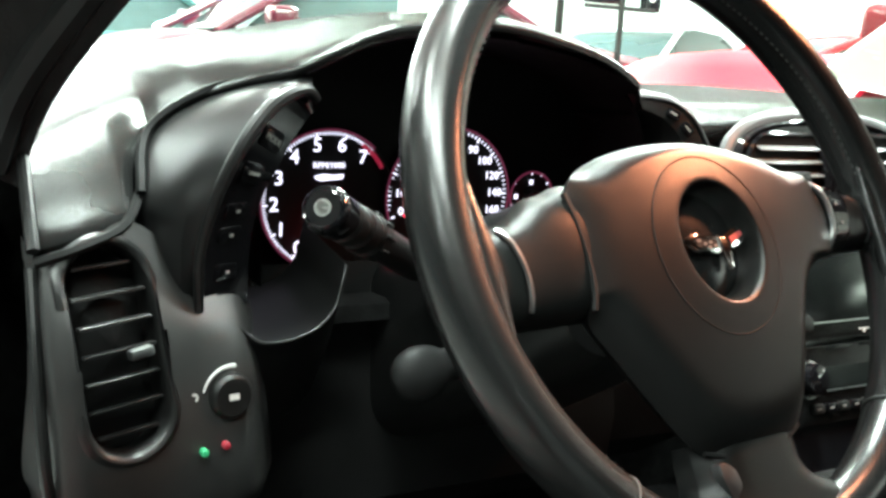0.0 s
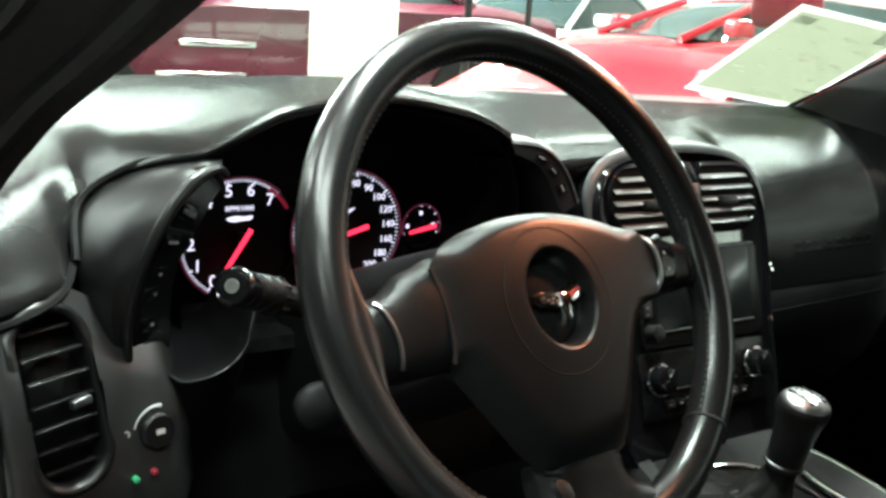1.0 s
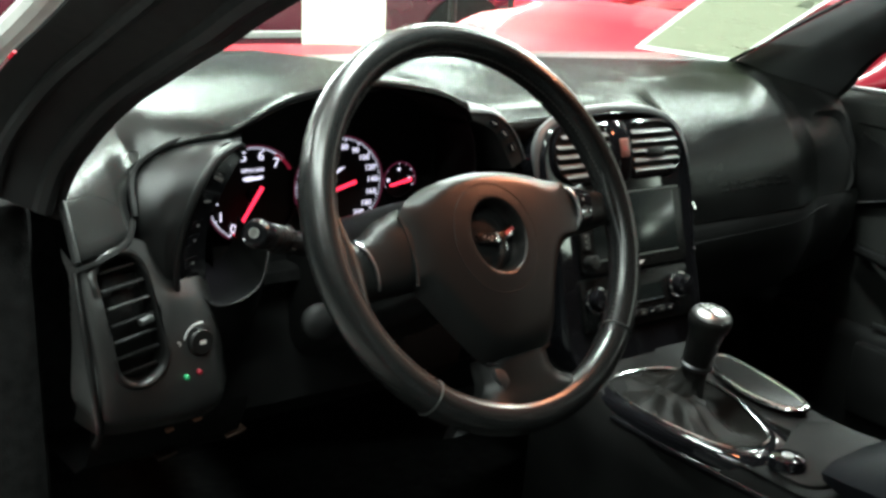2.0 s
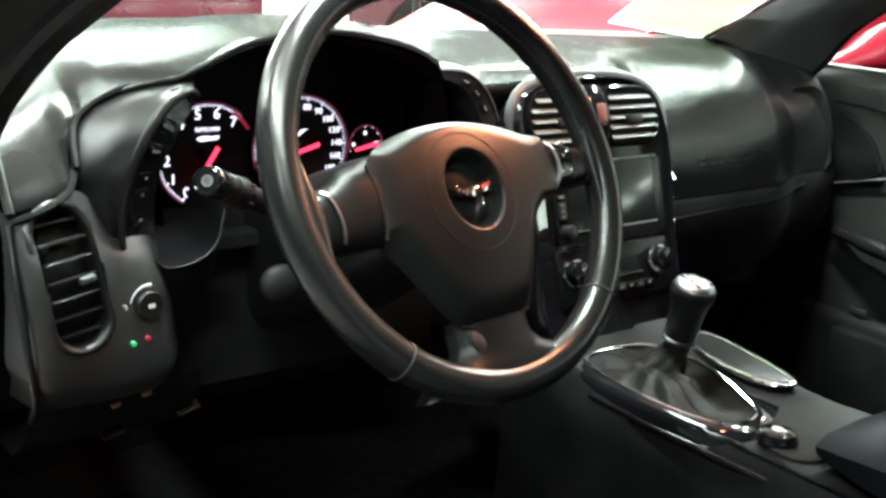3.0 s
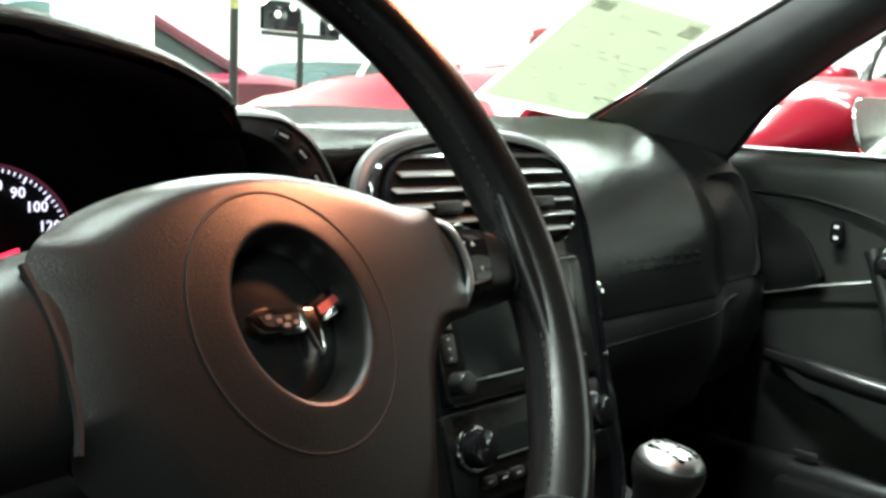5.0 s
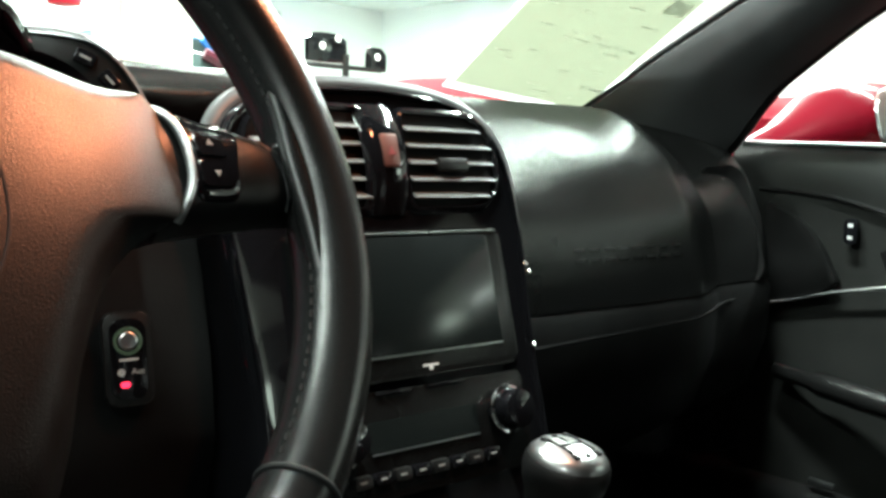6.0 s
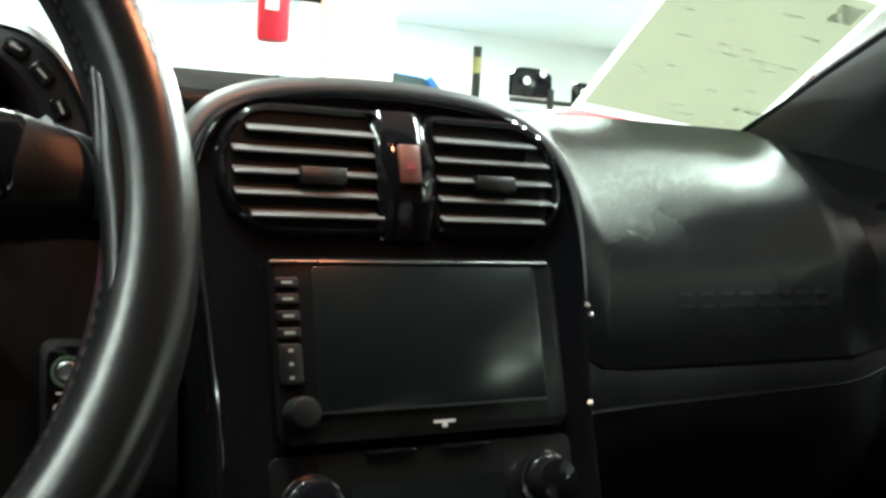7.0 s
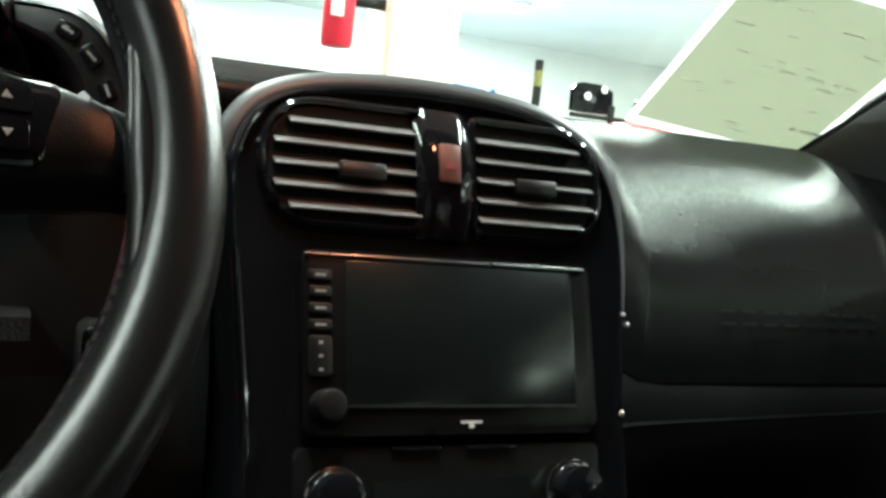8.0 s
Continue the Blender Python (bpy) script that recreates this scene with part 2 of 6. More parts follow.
def box(x0, x1, y0, y1, z0, z1, bev=0.0, seg=2):
    bm = bmesh.new()
    bmesh.ops.create_cube(bm, size=1, matrix=Matrix.LocRotScale(((x0 + x1) / 2, (y0 + y1) / 2, (z0 + z1) / 2), None, (x1 - x0, y1 - y0, z1 - z0)))
    if bev:
        bmesh.ops.bevel(bm, geom=bm.edges[:], offset=bev, segments=seg, profile=0.5, affect="EDGES")
    return bm


def plate(outline, z0, z1, bev=0.0, seg=2):
    """A flat outline in x and y, from z0 to z1, its upper rim rounded."""
    bm = bmesh.new()
    lo = [bm.verts.new((x, y, z0)) for x, y in outline]
    hi = [bm.verts.new((x, y, z1)) for x, y in outline]
    bm.faces.new(lo[::-1])
    top = bm.faces.new(hi)
    n = len(outline)
    for i in range(n):
        bm.faces.new((lo[i], lo[(i + 1) % n], hi[(i + 1) % n], hi[i]))
    if bev:
        bmesh.ops.bevel(bm, geom=list(top.edges), offset=bev, segments=seg, profile=0.5, affect="EDGES")
    return bm


def smooth_plate(pts, z0, z1, bev=0.0, per=4):
    """A plate with a smooth closed outline through a few points."""
    return plate([(p[0], p[1]) for p in smooth_line(pts, per, True)], z0, z1, bev)


def rrect(cx, cy, w, h, r, n=6):
    pts = []
    for sx, sy, a0 in ((1, -1, -90), (1, 1, 0), (-1, 1, 90), (-1, -1, 180)):
        for i in range(n + 1):
            a = radians(a0 + 90 * i / n)
            pts.append((cx + sx * (w / 2 - r) + r * math.cos(a), cy + sy * (h / 2 - r) + r * math.sin(a)))
    return pts


def rrect4(cx, cy, w, h, radii, n=6):
    """A rectangle with its own corner radii: lower right, upper right, upper left, lower left."""
    pts = []
    for (sx, sy, a0), r in zip(((1, -1, -90), (1, 1, 0), (-1, 1, 90), (-1, -1, 180)), radii):
        for i in range(n + 1):
            a = radians(a0 + 90 * i / n)
            pts.append((cx + sx * (w / 2 - r) + r * math.cos(a), cy + sy * (h / 2 - r) + r * math.sin(a)))
    return pts


def ellipse(cx, cy, a, b, n=40):
    return [(cx + a * math.cos(2 * math.pi * i / n), cy + b * math.sin(2 * math.pi * i / n)) for i in range(n)]


def frame_plate(outer, inner, z0, z1, dz=0.0):
    """A flat ring between two outlines of the same number of points. dz: how far the inner edge is sunk."""
    rows = [[(x, y, z0) for x, y in outer], [(x, y, z1) for x, y in outer], [(x, y, z1 + dz) for x, y in inner], [(x, y, z0) for x, y in inner]]
    return loft(rows, closed=True, ring=True)


def smooth_line(pts, per=8, closed=False):
    """A smooth curve through points of any dimension."""
    p = [Vector(q) for q in pts]
    n = len(p)
    out = []
    for i in range(n if closed else n - 1):
        if closed:
            a, b, c, d = p[i - 1], p[i], p[(i + 1) % n], p[(i + 2) % n]
        else:
            a, b, c, d = p[max(i - 1, 0)], p[i], p[i + 1], p[min(i + 2, n - 1)]
        for k in range(per):
            t = k / per
            out.append(0.5 * ((2 * b) + (c - a) * t + (2 * a - 5 * b + 4 * c - d) * t * t + (3 * b - a - 3 * c + d) * t ** 3))
    if not closed:
        out.append(p[-1])
    return out


def tube(pts, radius, n=10, closed=False, flat=1.0):
    """A round bar along points; radius: a number or one for each point."""
    p = [Vector(q) for q in pts]
    rows = []
    u = None
    for i, c in enumerate(p):
        d = (p[(i + 1) % len(p)] - p[i - 1]) if closed else (p[min(i + 1, len(p) - 1)] - p[max(i - 1, 0)])
        d.normalize()
        if u is None:
            u = d.cross(Vector((0, 0, 1)) if abs(d.z) < 0.9 else Vector((1, 0, 0)))
        u = (u - d * u.dot(d)).normalized()
        v = u.cross(d)
        r = radius[i] if isinstance(radius, (list, tuple)) else radius
        rows.append([c + r * (math.cos(2 * math.pi * k / n) * u + flat * math.sin(2 * math.pi * k / n) * v) for k in range(n)])
    return loft(rows, closed=True, caps=not closed, ring=closed)


def turned(profile, n=32):
    """A body turned round the z axis from (radius, z) points."""
    rows = [[(r * math.cos(2 * math.pi * k / n), r * math.sin(2 * math.pi * k / n), z) for k in range(n)] for r, z in profile]
    return loft(rows, closed=True, caps=True)


def lettering(text, size, depth=0.0006, align="CENTER"):
    cu = bpy.data.curves.new("text", "FONT")
    cu.body, cu.size, cu.extrude, cu.align_x, cu.align_y = text, size, depth / 2, align, "CENTER"
    cu.resolution_u = 2
    tmp = bpy.data.objects.new("text", cu)
    me = bpy.data.meshes.new_from_object(tmp)
    bpy.data.objects.remove(tmp)
    bm = bmesh.new()
    bm.from_mesh(me)
    return bm


def lerp(a, b, t):
    return a + (b - a) * t


def interp(x, table):
    """Smooth value at x from rows of (x, value, value ...)."""
    if x <= table[0][0]:
        return table[0][1:]
    for p, q in zip(table, table[1:]):
        if x <= q[0]:
            t = (x - p[0]) / (q[0] - p[0])
            t = t * t * (3 - 2 * t)
            return tuple(lerp(a, b, t) for a, b in zip(p[1:], q[1:]))
    return table[-1][1:]

# ---------------------------------------------------------------- the room
XC = 0.3765
XW0, XW1, YW0, YW1 = -5.0, 9.0, -4.5, 11.5
tagged(link("floor", box(XW0, XW1, YW0, YW1, -0.1, 0.0), FLOORM), "grey painted concrete floor of a car showroom", "floor", kind="structure")
tagged(link("ceiling", box(XW0, XW1, YW0, YW1, CEIL, CEIL + 0.1), WALLM), "white painted showroom ceiling", "ceiling", kind="structure")
for nm, b in (("wall_north", (XW0, XW1, YW1, YW1 + 0.15)), ("wall_south", (XW0, 5.4, YW0 - 0.15, YW0)), ("wall_southeast", (5.4, XW1, YW0 - 0.15, YW0)), ("wall_west", (XW0 - 0.15, XW0, YW0 - 0.15, YW1 + 0.15)), ("wall_east", (XW1, XW1 + 0.15, YW0 - 0.15, YW1 + 0.15))):
    # unseen walls behind and left of the car, darkened to cut ambient light
    dark = nm in ("wall_south", "wall_west")
    tagged(link(nm, box(*b, 0, CEIL), WALLDARK if dark else WALLM), "unseen showroom wall, coloured dark to cut reflected light" if dark else "white painted showroom wall", "wall", kind="structure")

# unseen window, added so that the navigation screen reflects something bright
win = tagged(new("reflection_window"), "unseen high wide window with glowing panes, added for the screen to reflect", "window", kind="structure")
win.matrix_world = pose(6.15, YW0, 1.96)
part("window_frame", frame_plate(rrect(0, 0, 2.00, 0.78, 0.02), rrect(0, 0, 1.84, 0.62, 0.01), 0.0, 0.05), WALLM, win, "white window frame", pose(0, 0, 0, 90, 0, 180))
for k in range(3):
    part("pane", box(-0.90 + 0.61 * k, -0.32 + 0.61 * k, 0.006, 0.014, -0.30, 0.30), SCREENGLOW, win, "glowing pane added for the screen's reflection")
for k in range(2):
    part("mullion", box(-0.320 + 0.61 * k, -0.29 + 0.61 * k, 0.004, 0.04, -0.31, 0.31, 0.004), WALLM, win)


def tube_fixture(x, y, turn):
    t = thing("ceiling_light", pose(x, y, CEIL, 0, 0, turn), "white fluorescent tube fitting fixed under the ceiling", "ceiling light", "fluorescent ceiling lights")
    part("housing", box(-0.64, 0.64, -0.14, 0.14, -0.05, 0.0, 0.006), WALLM, t)
    for yy in (-0.07, 0.07):
        part("tube", tube([(-0.6, yy, -0.07), (0.6, yy, -0.07)], 0.013, 8), TUBEBRIGHT if y > 5 else TUBEGLOW, t, "glowing white fluorescent tube")
    return t


for tx, ty, turn, wide, watts in TUBES:
    tube_fixture(tx, ty, turn)

pl = thing("column", pose(1.50, 3.08, 0), "square cream-painted concrete column", "column")
part("shaft", box(-0.13, 0.13, -0.13, 0.13, 0, CEIL, 0.012), CREAM, pl)
ex = thing("fire_extinguisher", pose(1.205, 3.02, 1.225), "red fire extinguisher hung on the cream column", "fire extinguisher")
part("cylinder", turned([(0.02, 0.0), (0.05, 0.005), (0.055, 0.02), (0.055, 0.3), (0.045, 0.34), (0.018, 0.36)], 24), EXTRED, ex)
part("valve", box(-0.02, 0.02, -0.02, 0.02, 0.36, 0.40, 0.004), PLASTIC, ex)
part("lever", box(-0.09, 0.02, -0.012, 0.012, 0.40, 0.42, 0.004), PLASTIC, ex)
part("hose", tube(smooth_line([(-0.02, -0.02, 0.38), (-0.09, -0.03, 0.36), (-0.085, -0.03, 0.2)]), 0.01, 8), PLASTIC, ex)
part("bracket", box(0.05, 0.17, -0.01, 0.01, 0.15, 0.19, 0.002), PLASTIC, ex, "black wall bracket")
part("paper_label", box(-0.045, 0.0, -0.0565, -0.053, 0.1, 0.2), MARK, ex)

# ---------------------------------------------------------------- parked cars of the showroom


def wheel_parts(parent, x, y, r=0.33, w=0.22):
    side = 1 if y > 0 else -1
    m = pose(x, y, r, 90 * side * -1, 0, 0)
    tyre = part("wheel", turned([(r * 0.66, -w / 2), (r * 0.93, -w / 2), (r, -w / 2 + 0.03), (r, w / 2 - 0.03), (r * 0.93, w / 2), (r * 0.66, w / 2), (r * 0.62, w / 2 - 0.03)], 36), TYRE, parent, "", m)
    part("rim", turned([(r * 0.66, w / 2 - 0.01), (r * 0.6, w / 2 - 0.005), (r * 0.57, w / 2 - 0.06), (0.05, w / 2 - 0.05), (0.04, w / 2 - 0.02)], 36), ALLOY, tyre, "silver alloy rim")
    for k in range(5):
        a = radians(72 * k)
        part("spoke", tube([(0.04 * math.cos(a), 0.04 * math.sin(a), w / 2 - 0.03), (r * 0.6 * math.cos(a), r * 0.6 * math.sin(a), w / 2 - 0.015)], [0.03, 0.022], 8, flat=0.5), ALLOY, tyre)


def make_car(name, paint, label, m, length=4.5, width=1.82, height=1.25, hood=0.92, deck=0.95, open_top=False):
    """A parked car, its nose towards +x, standing on z = 0."""
    car = thing(name, m, label, "car", "parked showroom cars")
    L, W = length / 2, width / 2
    stations = [(-L, 0.45, 0.70, 0.80), (-L + 0.12, 0.30, deck - 0.06, 0.93), (-L + 0.7, 0.22, deck, 1.0), (-0.9, 0.18, deck - 0.01, 0.99), (0.4, 0.18, hood, 0.99), (1.1, 0.2, hood - 0.06, 1.0), (L - 0.45, 0.22, hood - 0.20, 0.97), (L - 0.1, 0.28, 0.58, 0.85), (L, 0.36, 0.50, 0.72)]
    rows = []
    for i in range(33):
        x = -L + 2 * L * i / 32
        zb, zt, wf = interp(x, stations)
        w = W * wf
        crown = 0.03
        ring = [(x, -w * 0.9, zb), (x, -w, zb + 0.12), (x, -w, lerp(zb, zt, 0.6)), (x, -w * 0.97, zt - 0.06), (x, -w * 0.86, zt), (x, -w * 0.4, zt + crown), (x, 0, zt + crown * 1.1)]
        ring += [(px_, -py_, pz_) for px_, py_, pz_ in ring[:-1][::-1]]
        rows.append(ring)
    part("body", loft(rows, closed=True, caps=True), paint, car)
    # cabin
    if not open_top:
        top = [(-1.45, deck, 0.80), (-0.75, height - 0.03, 0.66), (-0.1, height, 0.64), (0.35, height - 0.1, 0.68), (0.95, hood - 0.02, 0.80)]
        rows = []
        for i in range(17):
            x = lerp(-1.45, 0.95, i / 16)
            zt, wf = interp(x, top)
            rows.append([(x, -W * 0.86, deck - 0.05), (x, -W * wf, zt - 0.02), (x, -W * wf * 0.8, zt), (x, 0, zt + 0.01), (x, W * wf * 0.8, zt), (x, W * wf, zt - 0.02), (x, W * 0.86, deck - 0.05)])
        part("window", loft(rows, caps=True), CARGLASS, car, "dark tinted cabin glass")
        rows = []
        for i in range(9):
            x = lerp(-0.85, 0.15, i / 8)
            zt, wf = interp(x, top)
            rows.append([(x, -W * wf - 0.004, zt - 0.03), (x, -W * wf * 0.8, zt + 0.008), (x, 0, zt + 0.02), (x, W * wf * 0.8, zt + 0.008), (x, W * wf + 0.004, zt - 0.03)])
        part("roof", thick(loft(rows), 0.02), paint, car)
    else:
        part("seat_row", box(-0.9, -0.55, -W * 0.7, W * 0.7, 0.6, 1.08, 0.08, 3), LEATHER, car, "black leather seats in the open cabin")
    for s in (-1, 1):
        if not open_top:
            part("pillar", tube([(1.0, s * W * 0.84, hood - 0.03), (0.3, s * W * 0.69, height - 0.06)], 0.03, 8), paint, car)
            part("pillar", tube([(-0.75, s * W * 0.68, height - 0.05), (-1.4, s * W * 0.82, deck - 0.02)], 0.045, 8), paint, car)
        part("side_mirror", box(0.62, 0.78, s * (W + 0.1) - 0.09, s * (W + 0.1) + 0.09, hood + 0.01, hood + 0.13, 0.035, 3), paint, car)
        part("sill_trim", box(-1.3, 1.2, s * W - 0.012, s * W + 0.012, 0.44, 0.48, 0.004), SATIN, car, "bright metal side trim")
        part("door_handle", box(-0.55, -0.38, s * W * 0.985 - 0.012, s * W * 0.985 + 0.012, 0.74, 0.77, 0.006), SATIN, car)
        part("headlight", box(L - 0.32, L - 0.12, s * W * 0.7 - 0.14, s * W * 0.7 + 0.14, 0.58, 0.66, 0.03, 3), CHROME, car)
        for wx in (-1.35, 1.35):
            wheel_parts(car, wx, s * (W - 0.11))
            part("wheel_arch", turned([(0.30, -0.02), (0.385, -0.02), (0.385, 0.006), (0.30, 0.006)], 36), DARK, car, "black wheel arch gap", pose(wx, s * (W - 0.003), 0.34, 90, 0, 0))
    return car


make_car("maroon_car", MAROON, "maroon car with a chrome side trim parked side-on", pose(2.3, 6.2, 0, 0, 0, 180), height=1.40, hood=0.98, deck=1.02)
for z0, xa, xb in ((0.70, 1.55, 2.02), (0.515, 1.41, 1.96)):
    part("door_trim", box(2.3 - xb, 2.3 - xa, 0.912, 0.932, z0 - 0.018, z0 + 0.018, 0.006), CHROME, bpy.data.objects["maroon_car"], "bright chrome door trim")
make_car("red_car", REDPAINT, "bright red coupe parked across the aisle", pose(6.0, 4.9, 0, 0, 0, 160))
neighbour = make_car("dark_red_car", DEEPRED, "dark red open car parked alongside", pose(3.2, 0.9, 0, 0, 0, 92), hood=0.975, deck=0.965, open_top=True)
part("steering_wheel", tube([(-0.02, 0.42 + 0.17 * math.cos(a), 0.94 + 0.17 * math.sin(a)) for a in [2 * math.pi * k / 32 for k in range(32)]], 0.016, 10, closed=True), LEATHER, neighbour, "black steering wheel rim")
for sy in (-1, 1):
    part("windshield_pillar", tube([(0.55, sy * 0.80, 0.97), (0.05, sy * 0.66, 1.24)], 0.022, 8), PLASTIC, neighbour, "black windshield pillar")
part("windshield_header", tube([(0.05, -0.66, 1.24), (0.09, 0.0, 1.26), (0.05, 0.66, 1.24)], 0.02, 8), PLASTIC, neighbour, "black windshield header")
make_car("white_car", WHITEPAINT, "white car parked near the back wall", pose(7.0, 8.6, 0, 0, 0, 200), height=1.35)
make_car("green_car", GREENPAINT, "dark green car with a pale windshield", pose(1.0, 9.4, 0, 0, 0, 190), height=1.4)
make_car("blue_van", BLUEPAINT, "tall bright blue car parked near the back wall", pose(3.9, 9.3, 0, 0, 0, 185), height=1.84, hood=1.0, deck=1.05)

# slim rack and post that stand beyond the column
rack = thing("display_rack", pose(2.55, 3.33, 0), "black metal display rack with curved panels on a thin stem", "display rack")
part("foot", turned([(0.16, 0.0), (0.16, 0.02), (0.03, 0.04)], 24), PLASTIC, rack)
part("stem", tube([(0, 0, 0.03), (0, 0, 1.2)], 0.015, 10), PLASTIC, rack)
for px0, w, z0, z1 in ((-0.10, 0.20, 1.16, 1.285), (0.17, 0.10, 1.14, 1.245)):
    part("panel", loft([[(px0 + w * (u - 0.5), 0.02 * math.sin(math.pi * u) + dy, lerp(z0, z1, t) - 0.03 * t * (2 * u - 1) ** 4) for u in [k / 8 for k in range(9)]] for t, dy in ((0, 0), (0.5, -0.006), (1, 0), (1, 0.02), (0, 0.02))], ring=True), GLOSS, rack, "curved glossy black panel")
for lx, lz in ((-0.13, 1.225), (-0.05, 1.262), (0.165, 1.20)):
    part("label_disc", turned([(0.016, 0.0), (0.016, 0.004), (0.013, 0.005)], 20), MARK, rack, "white oval tag", pose(lx, -0.008, lz, 90, 0, 0))
part("arm", box(-0.20, 0.20, 0.0, 0.015, 1.135, 1.155, 0.003), PLASTIC, rack)
post = thing("rope_post", pose(2.02, 3.05, 0), "slim dark post with a yellow band", "post")
part("foot", turned([(0.12, 0.0), (0.12, 0.015), (0.02, 0.03)], 24), PLASTIC, post)
part("shaft", tube([(0, 0, 0.02), (0, 0, 1.30)], 0.017, 12), PLASTIC, post)
part("band", tube([(0, 0, 1.20), (0, 0, 1.26)], 0.0178, 12), YELLOW, post, "dull yellow band")
# ---------------------------------------------------------------- the car that the camera looks into
sports_car = thing("sports_car", pose(0, 0, 0), "red two-seat sports car with a black interior, driver's door open", "car")

# hood with raised fender crests
HOODY = [(0.70, 0.832, 0.104), (1.1, 0.830, 0.112), (1.28, 0.824, 0.108), (1.465, 0.806, 0.092), (1.9, 0.67, 0.055), (2.1, 0.56, 0.0)]
rows = []
for i in range(25):
    y = lerp(0.70, 2.10, i / 24)
    z, crest = interp(y, HOODY)
    half = interp(y, [(0.7, 0.90), (1.5, 0.93), (1.9, 0.80), (2.1, 0.6)])[0]
    row = []
    for j in range(41):
        u = -1 + 2 * j / 40
        a = abs(u)
        h = z - 0.012 + 0.010 * math.exp(-(a / 0.3) ** 2) + crest * math.exp(-((a - 0.79) / 0.14) ** 2)
        if a > 0.88:
            h -= 0.35 * ((a - 0.88) / 0.12) ** 2
        row.append((XC + u * half, y, h))
    rows.append(row)
part("hood", thick(loft(rows), 0.01), HOODRED, sports_car, "glossy red hood with raised fender crests")
part("cowl", loft([[(XC + u * 0.80, 0.72 - 0.16 * u * u + dy, 0.852 + dz) for u in [k / 10 - 1 for k in range(21)]] for dy, dz in ((-0.03, -0.03), (0.0, 0.0), (0.10, 0.002), (0.12, -0.03))]), PLASTIC, sports_car, "black plastic cowl panel")
for s in (-1, 1):
    part("rear_quarter", loft([[(XC + s * w, y, z) for w, z in ((0.70, zt), (0.86, zt - 0.02), (0.92, zt - 0.12), (0.93, 0.5), (0.88, 0.22))] for y, zt in ((-1.02, 0.90), (-1.4, 0.95), (-1.8, 0.93), (-2.15, 0.86), (-2.3, 0.70))]), REDPAINT, sports_car, "red rear quarter panel")
    part("rocker", box(XC + s * 0.86 - 0.06, XC + s * 0.86 + 0.06, -1.0, 0.75, 0.15, 0.30, 0.02), REDPAINT, sports_car, "red rocker panel")
part("rear_deck", loft([[(XC + u * 0.71, y, zt - 0.02 * u * u) for u in [k / 5 - 1 for k in range(11)]] for y, zt in ((-1.02, 1.08), (-1.4, 1.04), (-1.8, 0.96), (-2.15, 0.88), (-2.3, 0.70), (-2.32, 0.3))]), REDPAINT, sports_car, "red rear deck")

# windshield: base curve to header curve
WS = []
for k in range(21):
    u = k / 10 - 1
    WS.append([Vector((XC + u * (lerp(0.6325, 0.54, t) if u < 0 else lerp(0.570, 0.60, t)), lerp(0.76 - 0.20 * u * u, 0.10 - 0.06 * u * u, t), lerp(0.862, 1.165 - 0.03 * u * u, t) + 0.025 * math.sin(math.pi * t))) for t in [j / 8 for j in range(9)]])
wind = part("windshield", thick(loft(WS), 0.005), GLASS, sports_car, "clear windshield")
wind.visible_shadow = False
# roof, rear bulkhead, floor, sides: they close the cabin
for nm, y0, y1, th, mat, lab in (("roof", 0.10, -0.42, 0.03, CARPET, "black-lined roof panel"), ("rear_roof", -0.425, -1.05, 0.03, CARPET, "black-lined rear roof")):
    rows = []
    for i in range(7):
        y = lerp(y0, y1, i / 6)
        # passenger half drawn wider, out of view, to hold back ceiling light
        rows.append([(XC + u * (0.43 if u < 0 else 0.66), y - 0.06 * u * u, 1.170 - 0.035 * u * u - 0.04 * ((0.10 - y) / 1.15) ** 2) for u in [k / 6 - 1 for k in range(13)]])
    part(nm, thick(loft(rows), th), mat, sports_car, lab)
# unseen pillar, added to keep a bright reflection off the navigation screen
part("light_block_pillar", loft([[(lerp(1.075, 1.0, t), y, lerp(0.80, 1.15, t)) for t in (0, 0.35, 0.7, 1)] for y in (-0.62, -0.64, -0.85, -1.06)]), PILLARDARK, sports_car, "unseen black pillar behind the passenger door, added to block light")
part("bulkhead", box(-0.35, 2 * XC + 0.35, -1.09, -1.05, 0.2, 1.12, 0.01), CARPET, sports_car)
part("cabin_floor", box(-0.42, 2 * XC + 0.42, -1.1, 0.95, 0.17, 0.21), CARPET, sports_car, "black carpeted cabin floor")
part("firewall", box(-0.36, 2 * XC + 0.36, 0.78, 0.82, 0.2, 0.82), CARPET, sports_car)
for s in (-1, 1):
    part("side_sill", box(XC + s * 0.74 - 0.06, XC + s * 0.74 + 0.06, -1.1, 0.5, 0.17, 0.42, 0.03, 3), PLASTIC, sports_car)
    part("hinge_pillar", box(XC + s * 0.745 - 0.04, XC + s * 0.745 + 0.04, 0.20 if s < 0 else 0.42, 0.82, 0.2, 0.81, 0.015), CARPET, sports_car, "dark door hinge pillar")


